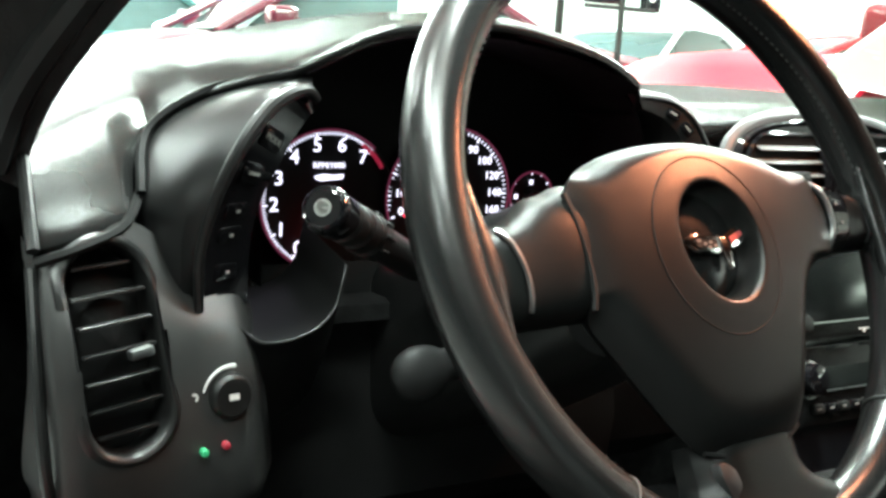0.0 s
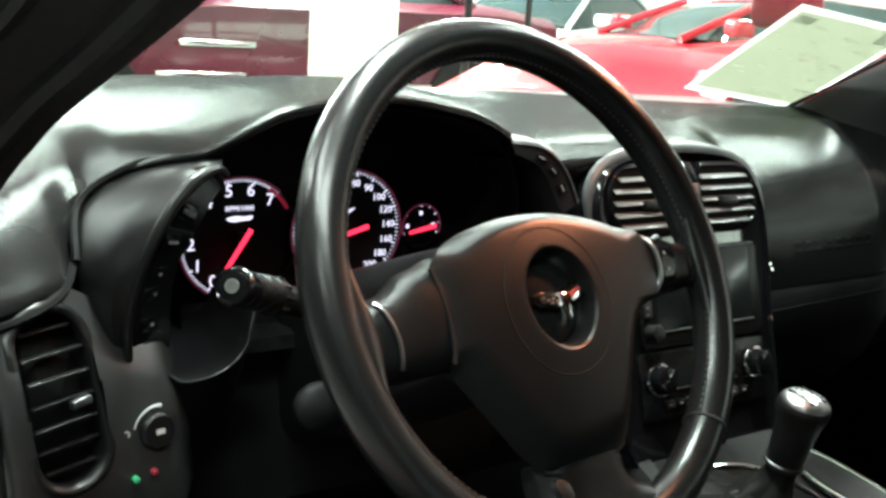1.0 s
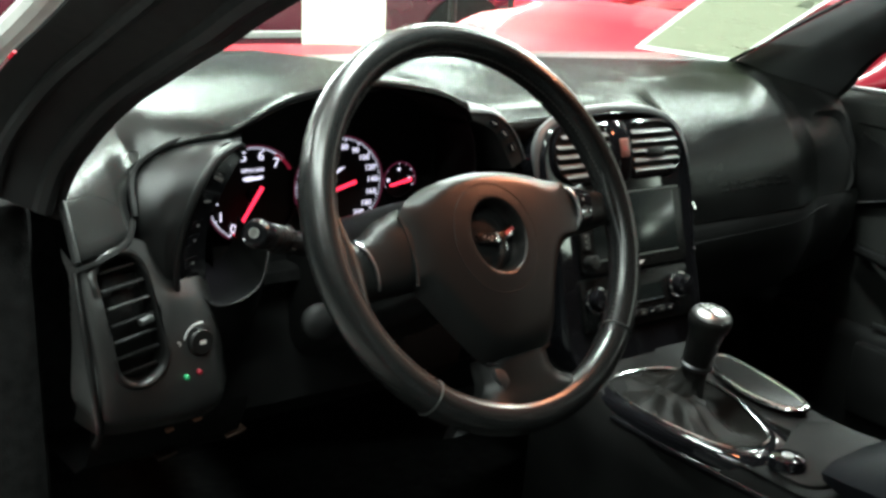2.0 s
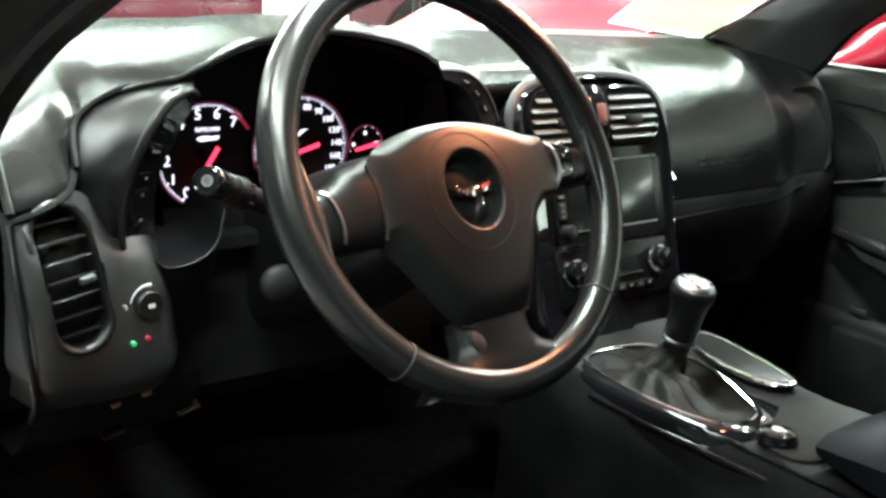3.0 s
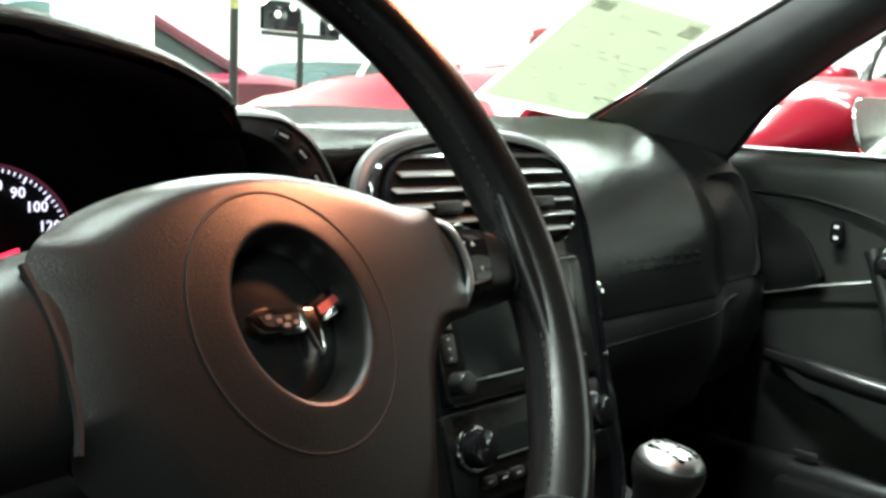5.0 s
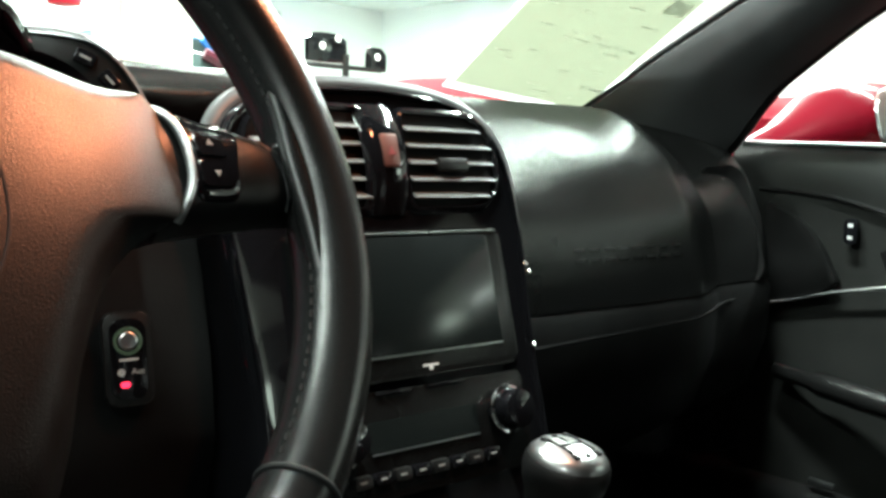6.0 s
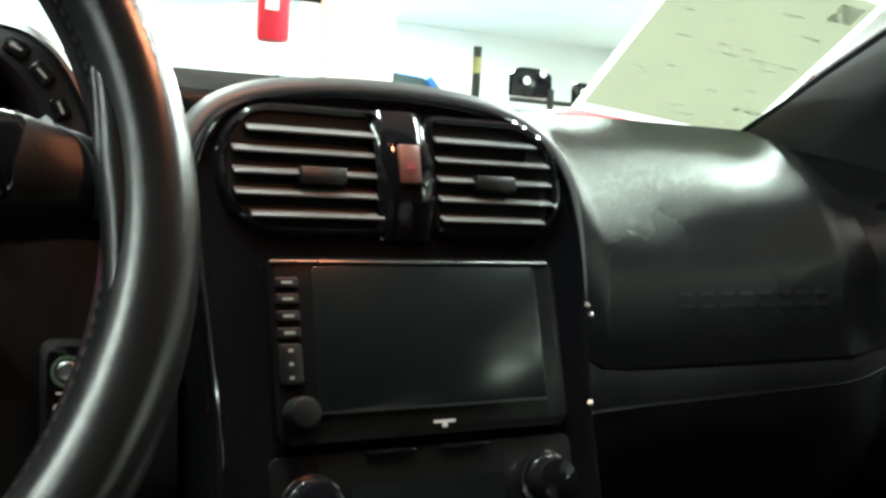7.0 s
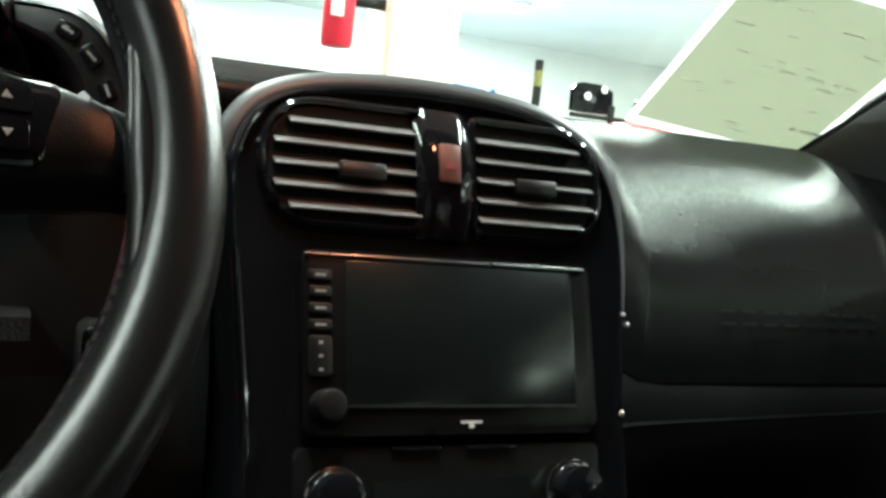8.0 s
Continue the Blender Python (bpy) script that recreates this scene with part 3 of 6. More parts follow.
PILLARS = {
    -1: ([(-0.316, 0.158, 0.800), (-0.302, 0.150, 0.842), (-0.275, 0.115, 0.890), (-0.255, 0.055, 0.926), (-0.250, -0.06, 0.966), (-0.250, -0.166, 1.002), (-0.245, -0.60, 1.135)],
         [(-0.330, 0.215, 0.815), (-0.318, 0.205, 0.860), (-0.292, 0.170, 0.912), (-0.272, 0.108, 0.950), (-0.266, -0.010, 0.992), (-0.262, -0.116, 1.030), (-0.250, -0.55, 1.160)]),
    1: ([(1.030, 0.420, 0.79), (1.022, 0.380, 0.822), (1.022, 0.338, 0.876), (1.022, 0.293, 0.913), (1.020, 0.205, 0.972), (1.010, 0.05, 1.050), (0.98, -0.35, 1.15)],
        [(0.928, 0.585, 0.832), (0.932, 0.55, 0.852), (0.943, 0.45, 0.913), (0.956, 0.36, 0.966), (0.966, 0.28, 1.012), (0.978, 0.14, 1.095), (0.975, 0.02, 1.165)]),
}
for side in (-1, 1):
    inner, front = (smooth_line(p, 4) for p in PILLARS[side])
    rows = []
    for a, f in zip(inner, front):
        mid = (a + f) / 2 + (Vector((-0.018, -0.010, -0.008)) if side > 0 else Vector((-0.01, 0.0, 0.012)))
        rows.append([f, f.lerp(mid, 0.5) + Vector((-0.006, -0.004, -0.004 * side)), mid, mid.lerp(a, 0.6) + Vector((-0.004, -0.002, 0)), a, a + Vector((side * 0.03, 0.004, 0.016)), (a + f) / 2 + (Vector((-0.070, -0.002, 0.030)) if side < 0 else Vector((0.035, 0.02, 0.018)))])
    # paler base for the lit passenger pillar, darker for the shaded driver's one
    part("windshield_pillar", loft(rows, closed=True, caps=True), PILLARLIT if side > 0 else PILLARDARK, sports_car, "black-trimmed windshield pillar")
    part("door_seal", tube([p + Vector((side * 0.014, 0.0, 0.010)) for p in inner], 0.009, 8), SEAL, sports_car, "black rubber door seal")
    part("door_seal", tube([p + Vector((side * 0.05, 0.006, 0.03)) for p in inner], 0.007, 8), SEAL, sports_car, "black rubber door seal")
    if side < 0:
        # outer edge strip with the highlight put into its colour
        part("jamb_edge", tube([p + Vector((-0.088, 0.030, 0.050)) for p in inner], 0.011, 10), JAMBGLEAM, sports_car, "outer edge of the door opening, its highlight painted pale")
    part("glass_edge", tube([p + Vector((side * 0.002, 0.004, 0.004)) for p in front], 0.004, 6), SEAL, sports_car, "black windshield edge strip")

# passenger door, closed, its glass wound down
XD = 1.07
door = thing("passenger_door", pose(0, 0, 0), "closed passenger door with black trim and red skin", "car door")
rows = []
for zz, dx in ((0.22, 0.03), (0.40, 0.006), (0.50, 0.0), (0.56, 0.004), (0.64, 0.004), (0.70, 0.002), (0.765, -0.004), (0.80, -0.006), (0.818, 0.0), (0.826, 0.010), (0.828, 0.03)):
    rows.append([(XD + dx + 0.012 * math.sin(3 * k / 12), lerp(0.405 - 0.09 * max(0, (0.80 - zz)) , -1.0, k / 12), zz - 0.010 * k / 12) for k in range(13)])
part("trim_panel", thick(loft(rows), 0.02), DOORVINYL, door, "black vinyl door trim")
part("sill_strip", tube([(XD + 0.012, lerp(0.40, -1.0, k / 10), 0.828 - 0.010 * k / 10) for k in range(11)], 0.0035, 8), SATIN, door, "bright sill strip")
part("outer_skin", box(XD + 0.10, XD + 0.13, -1.0, 0.5, 0.25, 0.79, 0.01), REDPAINT, door, "red outer door skin")
ON_DOOR = Matrix(((0, 0, -1, XD), (1, 0, 0, 0), (0, 1, 0, 0), (0, 0, 0, 1)))
part("speaker_panel", plate([(p[0], p[1]) for p in smooth_line([(0.352, 0.752), (0.335, 0.750), (0.306, 0.737), (0.283, 0.716), (0.267, 0.690), (0.260, 0.662), (0.34, 0.637), (0.345, 0.69)], 4, True)], -0.004, 0.007, 0.003), PLASTIC, door, "rounded speaker panel", ON_DOOR)
part("trim_seam", tube(smooth_line([(XD - 0.003, 0.363, 0.772), (XD - 0.004, 0.30, 0.770), (XD - 0.004, 0.258, 0.765), (XD - 0.003, 0.182, 0.745), (XD - 0.001, 0.133, 0.706), (XD, 0.10, 0.66)], 5), 0.0028, 6), DARK, door, "dark curved trim seam")
part("trim_line", tube([(XD - 0.005, 0.339, 0.634), (XD - 0.005, 0.26, 0.656), (XD - 0.005, 0.192, 0.671)], 0.0022, 6), SATIN, door, "thin pale trim line")
part("armrest", tube(smooth_line([(XD - 0.012, 0.317, 0.555), (XD - 0.030, 0.25, 0.552), (XD - 0.045, 0.119, 0.543), (XD - 0.05, -0.10, 0.535), (XD - 0.03, -0.35, 0.53)], 6), [0.011] * 6 + [0.015] * 18 + [0.012], 12), LEATHER, door, "padded black armrest")
part("pull_arm", tube(smooth_line([(XD - 0.010, 0.190, 0.712), (XD - 0.020, 0.165, 0.66), (XD - 0.034, 0.135, 0.59), (XD - 0.046, 0.11, 0.55)], 6), [0.013] * 10 + [0.016] * 9, 12), PLASTIC, door, "black pull arm")
rel = part("release_plate", plate(ellipse(0, 0, 0.014, 0.022, 28), 0, 0.006, 0.003), CHROME, door, "oval satin chrome release plate", Matrix.Translation((-0.022, 0.168, 0.700)) @ ON_DOOR @ pose(0, 0, 0, 0, 0, 20))
part("release_button", turned([(0.0085, 0.005), (0.0085, 0.010), (0.006, 0.012)], 20), PLASTIC, rel, "round black release button")
sw = part("lock_switch", plate(rrect(0, 0, 0.016, 0.030, 0.005), 0, 0.005, 0.002), GLOSS, door, "", Matrix.Translation((-0.002, 0.242, 0.729)) @ ON_DOOR)
for yy in (-0.007, 0.007):
    part("symbol", box(-0.003, 0.003, yy - 0.002, yy + 0.002, 0.0048, 0.0055), MARK, sw, "white lock mark")
part("courtesy_lens", box(XD - 0.006, XD, 0.24, 0.272, 0.423, 0.431, 0.001), SATIN, door, "small pale courtesy lens")
part("map_pocket", box(XD - 0.03, XD + 0.01, -0.6, 0.29, 0.26, 0.395, 0.012), PLASTIC, door)
mir = part("side_mirror", loft([[(x, y, z) for x, y, z in ring] for ring in [[(cx + 0.0, cy + w * 0.6 * math.cos(a), cz + hh * math.sin(a)) for a in [2 * math.pi * k / 16 for k in range(16)]] for cx, cy, cz, w, hh in ((1.13, 0.43, 0.820, 0.04, 0.008), (1.175, 0.40, 0.834, 0.07, 0.022), (1.215, 0.375, 0.852, 0.10, 0.046), (1.25, 0.36, 0.858, 0.11, 0.056), (1.33, 0.36, 0.860, 0.11, 0.060), (1.42, 0.37, 0.860, 0.09, 0.052), (1.47, 0.38, 0.858, 0.05, 0.028))]], closed=True, caps=True), DEEPRED, sports_car, "dark red door mirror")
part("mirror_glass", plate(rrect(0, 0, 0.20, 0.096, 0.034), 0, 0.004, 0.002), CHROME, mir, "bright mirror glass", pose(1.326, 0.286, 0.859, 74, 0, -8))

# ---------------------------------------------------------------- dashboard
dash = thing("dashboard", pose(0, 0, 0), "black grained vinyl dashboard across a sports car cabin", "dashboard")

# profile of the upper pad at stations across the car: front edge to rear lip to lower face
PADS = [
    (-0.314, [(0.560, 0.842), (0.400, 0.842), (0.300, 0.838), (0.215, 0.830), (0.168, 0.817), (0.135, 0.790), (0.122, 0.771), (0.160, 0.765)]),
    (-0.262, [(0.620, 0.856), (0.440, 0.862), (0.320, 0.860), (0.235, 0.843), (0.200, 0.825), (0.165, 0.800), (0.147, 0.782), (0.180, 0.775)]),
    (-0.236, [(0.660, 0.860), (0.460, 0.868), (0.330, 0.867), (0.250, 0.849), (0.220, 0.833), (0.219, 0.828), (0.235, 0.822), (0.260, 0.815)]),
    (-0.212, [(0.690, 0.862), (0.470, 0.872), (0.330, 0.876), (0.235, 0.866), (0.194, 0.853), (0.191, 0.847), (0.205, 0.842), (0.245, 0.836)]),
    (-0.192, [(0.705, 0.863), (0.475, 0.875), (0.330, 0.881), (0.220, 0.876), (0.172, 0.864), (0.168, 0.857), (0.183, 0.853), (0.242, 0.848)]),
    (-0.172, [(0.720, 0.864), (0.480, 0.878), (0.330, 0.886), (0.210, 0.883), (0.155, 0.872), (0.148, 0.864), (0.165, 0.860), (0.240, 0.858)]),
    (-0.10, [(0.750, 0.866), (0.500, 0.884), (0.340, 0.900), (0.230, 0.905), (0.165, 0.900), (0.155, 0.892), (0.170, 0.888), (0.260, 0.884)]),
    (-0.02, [(0.770, 0.868), (0.520, 0.886), (0.350, 0.904), (0.250, 0.911), (0.185, 0.908), (0.173, 0.900), (0.188, 0.896), (0.270, 0.892)]),
    (0.06, [(0.780, 0.868), (0.530, 0.885), (0.360, 0.900), (0.260, 0.903), (0.200, 0.898), (0.188, 0.890), (0.200, 0.886), (0.280, 0.882)]),
    (0.125, [(0.780, 0.868), (0.540, 0.881), (0.380, 0.884), (0.280, 0.880), (0.215, 0.874), (0.204, 0.866), (0.215, 0.862), (0.290, 0.858)]),
    (0.150, [(0.780, 0.856), (0.540, 0.866), (0.400, 0.866), (0.310, 0.864), (0.250, 0.855), (0.235, 0.842), (0.240, 0.835), (0.300, 0.830)]),
    (0.24, [(0.780, 0.850), (0.550, 0.860), (0.420, 0.858), (0.340, 0.857), (0.280, 0.853), (0.262, 0.846), (0.250, 0.830), (0.270, 0.800)]),
    (0.37, [(0.780, 0.850), (0.550, 0.860), (0.430, 0.859), (0.340, 0.858), (0.290, 0.855), (0.265, 0.848), (0.255, 0.840), (0.270, 0.800)]),
    (0.492, [(0.770, 0.856), (0.550, 0.865), (0.440, 0.862), (0.370, 0.859), (0.300, 0.838), (0.252, 0.800), (0.234, 0.760), (0.235, 0.700)]),
    (0.510, [(0.765, 0.856), (0.550, 0.865), (0.442, 0.861), (0.374, 0.857), (0.307, 0.830), (0.264, 0.790), (0.249, 0.748), (0.248, 0.690)]),
    (0.533, [(0.760, 0.856), (0.550, 0.864), (0.446, 0.860), (0.380, 0.854), (0.317, 0.820), (0.276, 0.776), (0.260, 0.732), (0.257, 0.680)]),
    (0.56, [(0.750, 0.856), (0.550, 0.864), (0.450, 0.860), (0.385, 0.852), (0.325, 0.812), (0.285, 0.765), (0.268, 0.720), (0.262, 0.670)]),
    (0.70, [(0.700, 0.854), (0.540, 0.860), (0.450, 0.857), (0.383, 0.853), (0.317, 0.811), (0.284, 0.757), (0.270, 0.715), (0.262, 0.670)]),
    (0.8, [(0.660, 0.854), (0.540, 0.860), (0.451, 0.857), (0.386, 0.853), (0.320, 0.810), (0.286, 0.757), (0.272, 0.715), (0.264, 0.670)]),
    (0.84, [(0.640, 0.854), (0.540, 0.861), (0.457, 0.857), (0.403, 0.849), (0.339, 0.807), (0.299, 0.757), (0.284, 0.715), (0.276, 0.670)]),
    (0.872, [(0.620, 0.854), (0.540, 0.861), (0.464, 0.856), (0.415, 0.847), (0.353, 0.805), (0.313, 0.757), (0.298, 0.715), (0.290, 0.670)]),
    (0.89, [(0.610, 0.854), (0.540, 0.861), (0.468, 0.854), (0.422, 0.845), (0.361, 0.802), (0.321, 0.757), (0.306, 0.715), (0.298, 0.670)]),
    (0.9, [(0.605, 0.854), (0.540, 0.861), (0.472, 0.851), (0.429, 0.839), (0.368, 0.796), (0.328, 0.757), (0.313, 0.715), (0.305, 0.670)]),
    (0.93, [(0.590, 0.854), (0.530, 0.861), (0.473, 0.849), (0.430, 0.836), (0.370, 0.792), (0.330, 0.757), (0.315, 0.715), (0.307, 0.670)]),
    (1.02, [(0.54, 0.842), (0.50, 0.842), (0.45, 0.838), (0.40, 0.826), (0.362, 0.797), (0.336, 0.750), (0.323, 0.712), (0.316, 0.67)]),
    (1.05, [(0.52, 0.832), (0.49, 0.832), (0.46, 0.828), (0.42, 0.818), (0.385, 0.79), (0.36, 0.75), (0.348, 0.712), (0.342, 0.67)]),
]


PADX = np.array([p[0] for p in PADS])
PADV = np.array([[c for q in p[1] for c in q] for p in PADS])
_d = np.diff(PADV, axis=0) / np.diff(PADX)[:, None]
PADS_SLOPE = np.vstack([_d[:1], np.where(_d[:-1] * _d[1:] > 0, 2 * _d[:-1] * _d[1:] / (_d[:-1] + _d[1:] + 1e-12 * np.sign(_d[:-1] + _d[1:] + 1e-15)), 0), _d[-1:]])


def pad_profile(x):
    """The dash pad's section at x: a smooth curve through the stations that never overshoots."""
    i = int(np.clip(np.searchsorted(PADX, x) - 1, 0, len(PADX) - 2))
    h = PADX[i + 1] - PADX[i]
    t = min(1, max(0, (x - PADX[i]) / h))
    v = (2 * t ** 3 - 3 * t ** 2 + 1) * PADV[i] + (t ** 3 - 2 * t ** 2 + t) * h * PADS_SLOPE[i] + (3 * t ** 2 - 2 * t ** 3) * PADV[i + 1] + (t ** 3 - t ** 2) * h * PADS_SLOPE[i + 1]
    return [(float(v[2 * k]), float(v[2 * k + 1])) for k in range(len(v) // 2)]


xs = sorted({round(x, 4) for x, _ in PADS} | {round(-0.314 + 1.364 * i / 110, 4) for i in range(111)})
rows = []
for x in xs:
    rows.append([(x, p[0], p[1]) for p in smooth_line(pad_profile(x), 6)])
part("upper_pad", loft(rows), DASH, dash, "grained black vinyl dash top with an instrument hood")
# lower passenger face with glovebox
rows = []
for i in range(24):
    x = lerp(0.475, 1.05, i / 23)
    y0, z0 = pad_profile(x)[-1]
    rows.append([(x, y0 + 0.004, z0 + 0.004), (x, y0 - 0.004, z0 - 0.01), (x, y0 - 0.002, 0.60), (x, y0 + 0.02, 0.54), (x, y0 + 0.09, 0.49), (x, y0 + 0.25, 0.46)])
part("glovebox_panel", loft(rows), MATTE, dash, "black glovebox panel")

# rear-view mirror with two map lamps, hung from the windshield
rvm = thing("rear_view_mirror", pose(0.335, 0.045, 1.105), "black rear-view mirror with two warm map lamps", "mirror")
part("shell", box(-0.11, 0.11, -0.02, 0.02, -0.028, 0.032, 0.015, 3), PLASTIC, rvm)
part("glass", plate(rrect(0, 0, 0.205, 0.05, 0.02), 0, 0.003, 0.001), CHROME, rvm, "mirror glass", pose(0, -0.0195, 0.002, 90, 0, 0))
part("mount", tube([(0, 0.01, 0.02), (0, 0.06, 0.045)], 0.012, 10), PLASTIC, rvm)
for s in (-1, 1):
    part("map_lamp", turned([(0.008, 0.0), (0.008, 0.004), (0.005, 0.006)], 16), BULBGLOW, rvm, "warm glowing map lamp", pose(s * 0.025, -0.005, -0.0285, 180, 0, 0))
# driver's end: cheek panel with vent, knob and lamps
PANEL = [
    [(-0.314, 0.175, 0.772), (-0.313, 0.135, 0.768), (-0.307, 0.120, 0.767), (-0.29, 0.118, 0.777), (-0.265, 0.138, 0.785), (-0.235, 0.150, 0.765), (-0.20, 0.160, 0.745), (-0.183, 0.192, 0.735)],
    [(-0.314, 0.165, 0.74), (-0.313, 0.115, 0.74), (-0.304, 0.100, 0.74), (-0.28, 0.097, 0.742), (-0.26, 0.110, 0.744), (-0.235, 0.122, 0.73), (-0.20, 0.135, 0.715), (-0.181, 0.172, 0.705)],
    [(-0.314, 0.155, 0.70), (-0.312, 0.104, 0.70), (-0.302, 0.091, 0.70), (-0.275, 0.093, 0.70), (-0.255, 0.102, 0.70), (-0.235, 0.110, 0.695), (-0.20, 0.122, 0.685), (-0.178, 0.162, 0.675)],
    [(-0.318, 0.152, 0.65), (-0.310, 0.105, 0.65), (-0.297, 0.094, 0.65), (-0.27, 0.097, 0.65), (-0.25, 0.101, 0.65), (-0.230, 0.105, 0.65), (-0.20, 0.116, 0.645), (-0.175, 0.158, 0.64)],
    [(-0.313, 0.160, 0.630), (-0.304, 0.118, 0.629), (-0.291, 0.107, 0.628), (-0.265, 0.108, 0.625), (-0.245, 0.110, 0.623), (-0.225, 0.114, 0.622), (-0.195, 0.125, 0.622), (-0.173, 0.164, 0.622)],
    [(-0.308, 0.195, 0.600), (-0.299, 0.160, 0.600), (-0.286, 0.150, 0.600), (-0.262, 0.150, 0.598), (-0.24, 0.151, 0.597), (-0.22, 0.154, 0.596), (-0.19, 0.162, 0.596), (-0.168, 0.200, 0.596)]]
across = [smooth_line(r, 10) for r in PANEL]
PGRID = [list(c) for c in zip(*[smooth_line(col, 14) for col in zip(*across)])]
VENTM = pose(-0.2735, 0.098, 0.7245, 84, 0, 0) @ pose(0, 0, 0, 0, 14, 5)
VINV = VENTM.inverted()
VPTS = np.array([VINV @ p for r in PGRID for p in r[22:]])


def inside_vent(p, k):
    """Whether a point lies in the vent's oval, k times its size."""
    q = VINV @ p
    dx, dy = abs(q.x) / k, max(0, abs(q.y) / k - 0.032)
    return math.hypot(dx, dy) < 0.025


bm = loft(PGRID)
bmesh.ops.delete(bm, geom=[f for f in bm.faces if inside_vent(f.calc_center_median(), 1.0)], context="FACES")
part("end_panel", bm, ENDGREY, dash, "black plastic end panel")
part("jamb_strip", tube(smooth_line([(-0.3135, 0.165, 0.822), (-0.3145, 0.140, 0.798), (-0.3145, 0.118, 0.774)], 6), 0.0034, 10), PLASTIC, dash, "worn jamb strip")
part("jamb_strip", tube(smooth_line([(-0.3145, 0.126, 0.764), (-0.3150, 0.106, 0.72), (-0.3135, 0.094, 0.67), (-0.306, 0.112, 0.625), (-0.300, 0.155, 0.590)], 8), 0.0034, 10), PLASTIC, dash, "worn jamb strip")
part("panel_gap", tube(smooth_line([(-0.314, 0.118, 0.768), (-0.29, 0.117, 0.776), (-0.266, 0.138, 0.783), (-0.25, 0.175, 0.80), (-0.238, 0.213, 0.826)], 4), 0.003, 6), DARK, dash, "dark panel gap")
part("knee_bolster", loft([[(x, y, z) for x in [lerp(-0.165, 0.14, k / 14) for k in range(15)]] for y, z in ((0.237, 0.735), (0.231, 0.69), (0.225, 0.65), (0.215, 0.60), (0.22, 0.56), (0.27, 0.52), (0.40, 0.49))]), MATTE, dash, "black plastic knee panel under the column")
part("start_panel", loft([[(x, y + 0.10 * max(0, 0.16 - x), z) for x in (0.135, 0.15, 0.165, 0.20, 0.225, 0.245)] for y, z in ((0.245, 0.765), (0.234, 0.73), (0.222, 0.68), (0.215, 0.63), (0.23, 0.57), (0.30, 0.52))]), MATTE, dash, "black panel beside the column")
part("under_panel", loft([[(x, y, z) for x in [lerp(-0.30, -0.15, k / 8) for k in range(9)]] for y, z in ((0.165, 0.603), (0.172, 0.585), (0.195, 0.55), (0.24, 0.52), (0.40, 0.49))]), DARK, dash)
# small bars in place of the pedals' orange-lit glints
for lx, ly, lz, lw, mat in ((-0.227, 0.170, 0.582, 0.0040, GLINTORANGE), (-0.201, 0.166, 0.589, 0.0042, GLINTORANGE), (-0.222, 0.196, 0.541, 0.010, GLINTDIM), (-0.153, 0.190, 0.552, 0.011, GLINTDIM)):
    part("pedal_glint", box(-lw, lw, -0.002, 0.012, -0.0016, 0.0016, 0.0006), mat, dash, "small pedal glint with orange lamplight put into its colour", pose(lx, ly, lz, 0, -14, 0))

# side air vent, bent to the panel's curve
vent = thing("side_air_vent", VENTM, "tall oval black air vent with seven slats", "air vent")


def bent(bm):
    """Lay a flat piece on the panel's curve."""
    for v in bm.verts:
        d = np.hypot(VPTS[:, 0] - v.co.x, VPTS[:, 1] - v.co.y)
        near = np.argsort(d)[:6]
        w = 1 / (d[near] + 0.0005)
        v.co.z += float((VPTS[near, 2] * w).sum() / w.sum())
    return bm


part("rim", bent(loft([[(x * k, y * (1 - (1 - k) * 0.45), z) for x, y in rrect(0, 0, 0.050, 0.114, 0.0245, 10)] for k, z in ((1.14, -0.0010), (1.10, 0.0008), (1.02, 0.0016), (0.95, 0.0008), (0.90, -0.0010), (0.84, -0.006), (0.82, -0.018))], closed=True)), PLASTIC, vent, "satin black oval rim")
part("duct", bent(loft([[(x * k, y * k, -0.016) for x, y in rrect(0, 0, 0.044, 0.107, 0.0215, 10)] for k in (1.0, 0.5, 0.05)], closed=True)), DARK, vent, "dark duct")
for k in range(7):
    yy = -0.0425 + 0.0143 * k
    half = 0.0205 if abs(yy) < 0.034 else 0.0165
    part("slat", bent(box(-half, half, yy - 0.0009, yy + 0.0009, -0.0085, -0.0040, 0.0006, 2)), PLASTIC, vent, "", pose(0, 0, 0, 0, 0, 0))
part("slide_lever", bent(box(0.000, 0.015, -0.004, 0.0015, -0.004, 0.003, 0.0016, 2)), SATIN, vent, "grey slide lever")

knob = thing("dimmer_knob", pose(-0.215, 0.115, 0.690, 84, 0, 0) @ pose(0, 0, 0, 0, 12, 0), "small black dimmer knob with a white arc mark", "knob")
part("cap", turned([(0.013, -0.008), (0.013, 0.002), (0.0118, 0.0045), (0.0105, 0.0055)], 24), PLASTIC, knob)
part("print", box(-0.003, 0.003, -0.0016, 0.0018, 0.0054, 0.0059), MARK, knob, "white printed mark")
arc = [(0.0168 * math.cos(radians(a)), 0.0168 * math.sin(radians(a)), 0.0015) for a in np.linspace(80, 165, 13)]
part("scale_arc", tube(arc, [0.0005 + 0.0009 * (1 - i / 12) for i in range(13)], 6), MARK, knob, "white tapering arc")
part("lamp_symbol", turned([(0.0025, 0.0), (0.0025, 0.0018), (0.0012, 0.0018), (0.0012, 0.0)], 16), MARK, knob, "white lamp symbol", pose(-0.022, 0.002, 0.0))
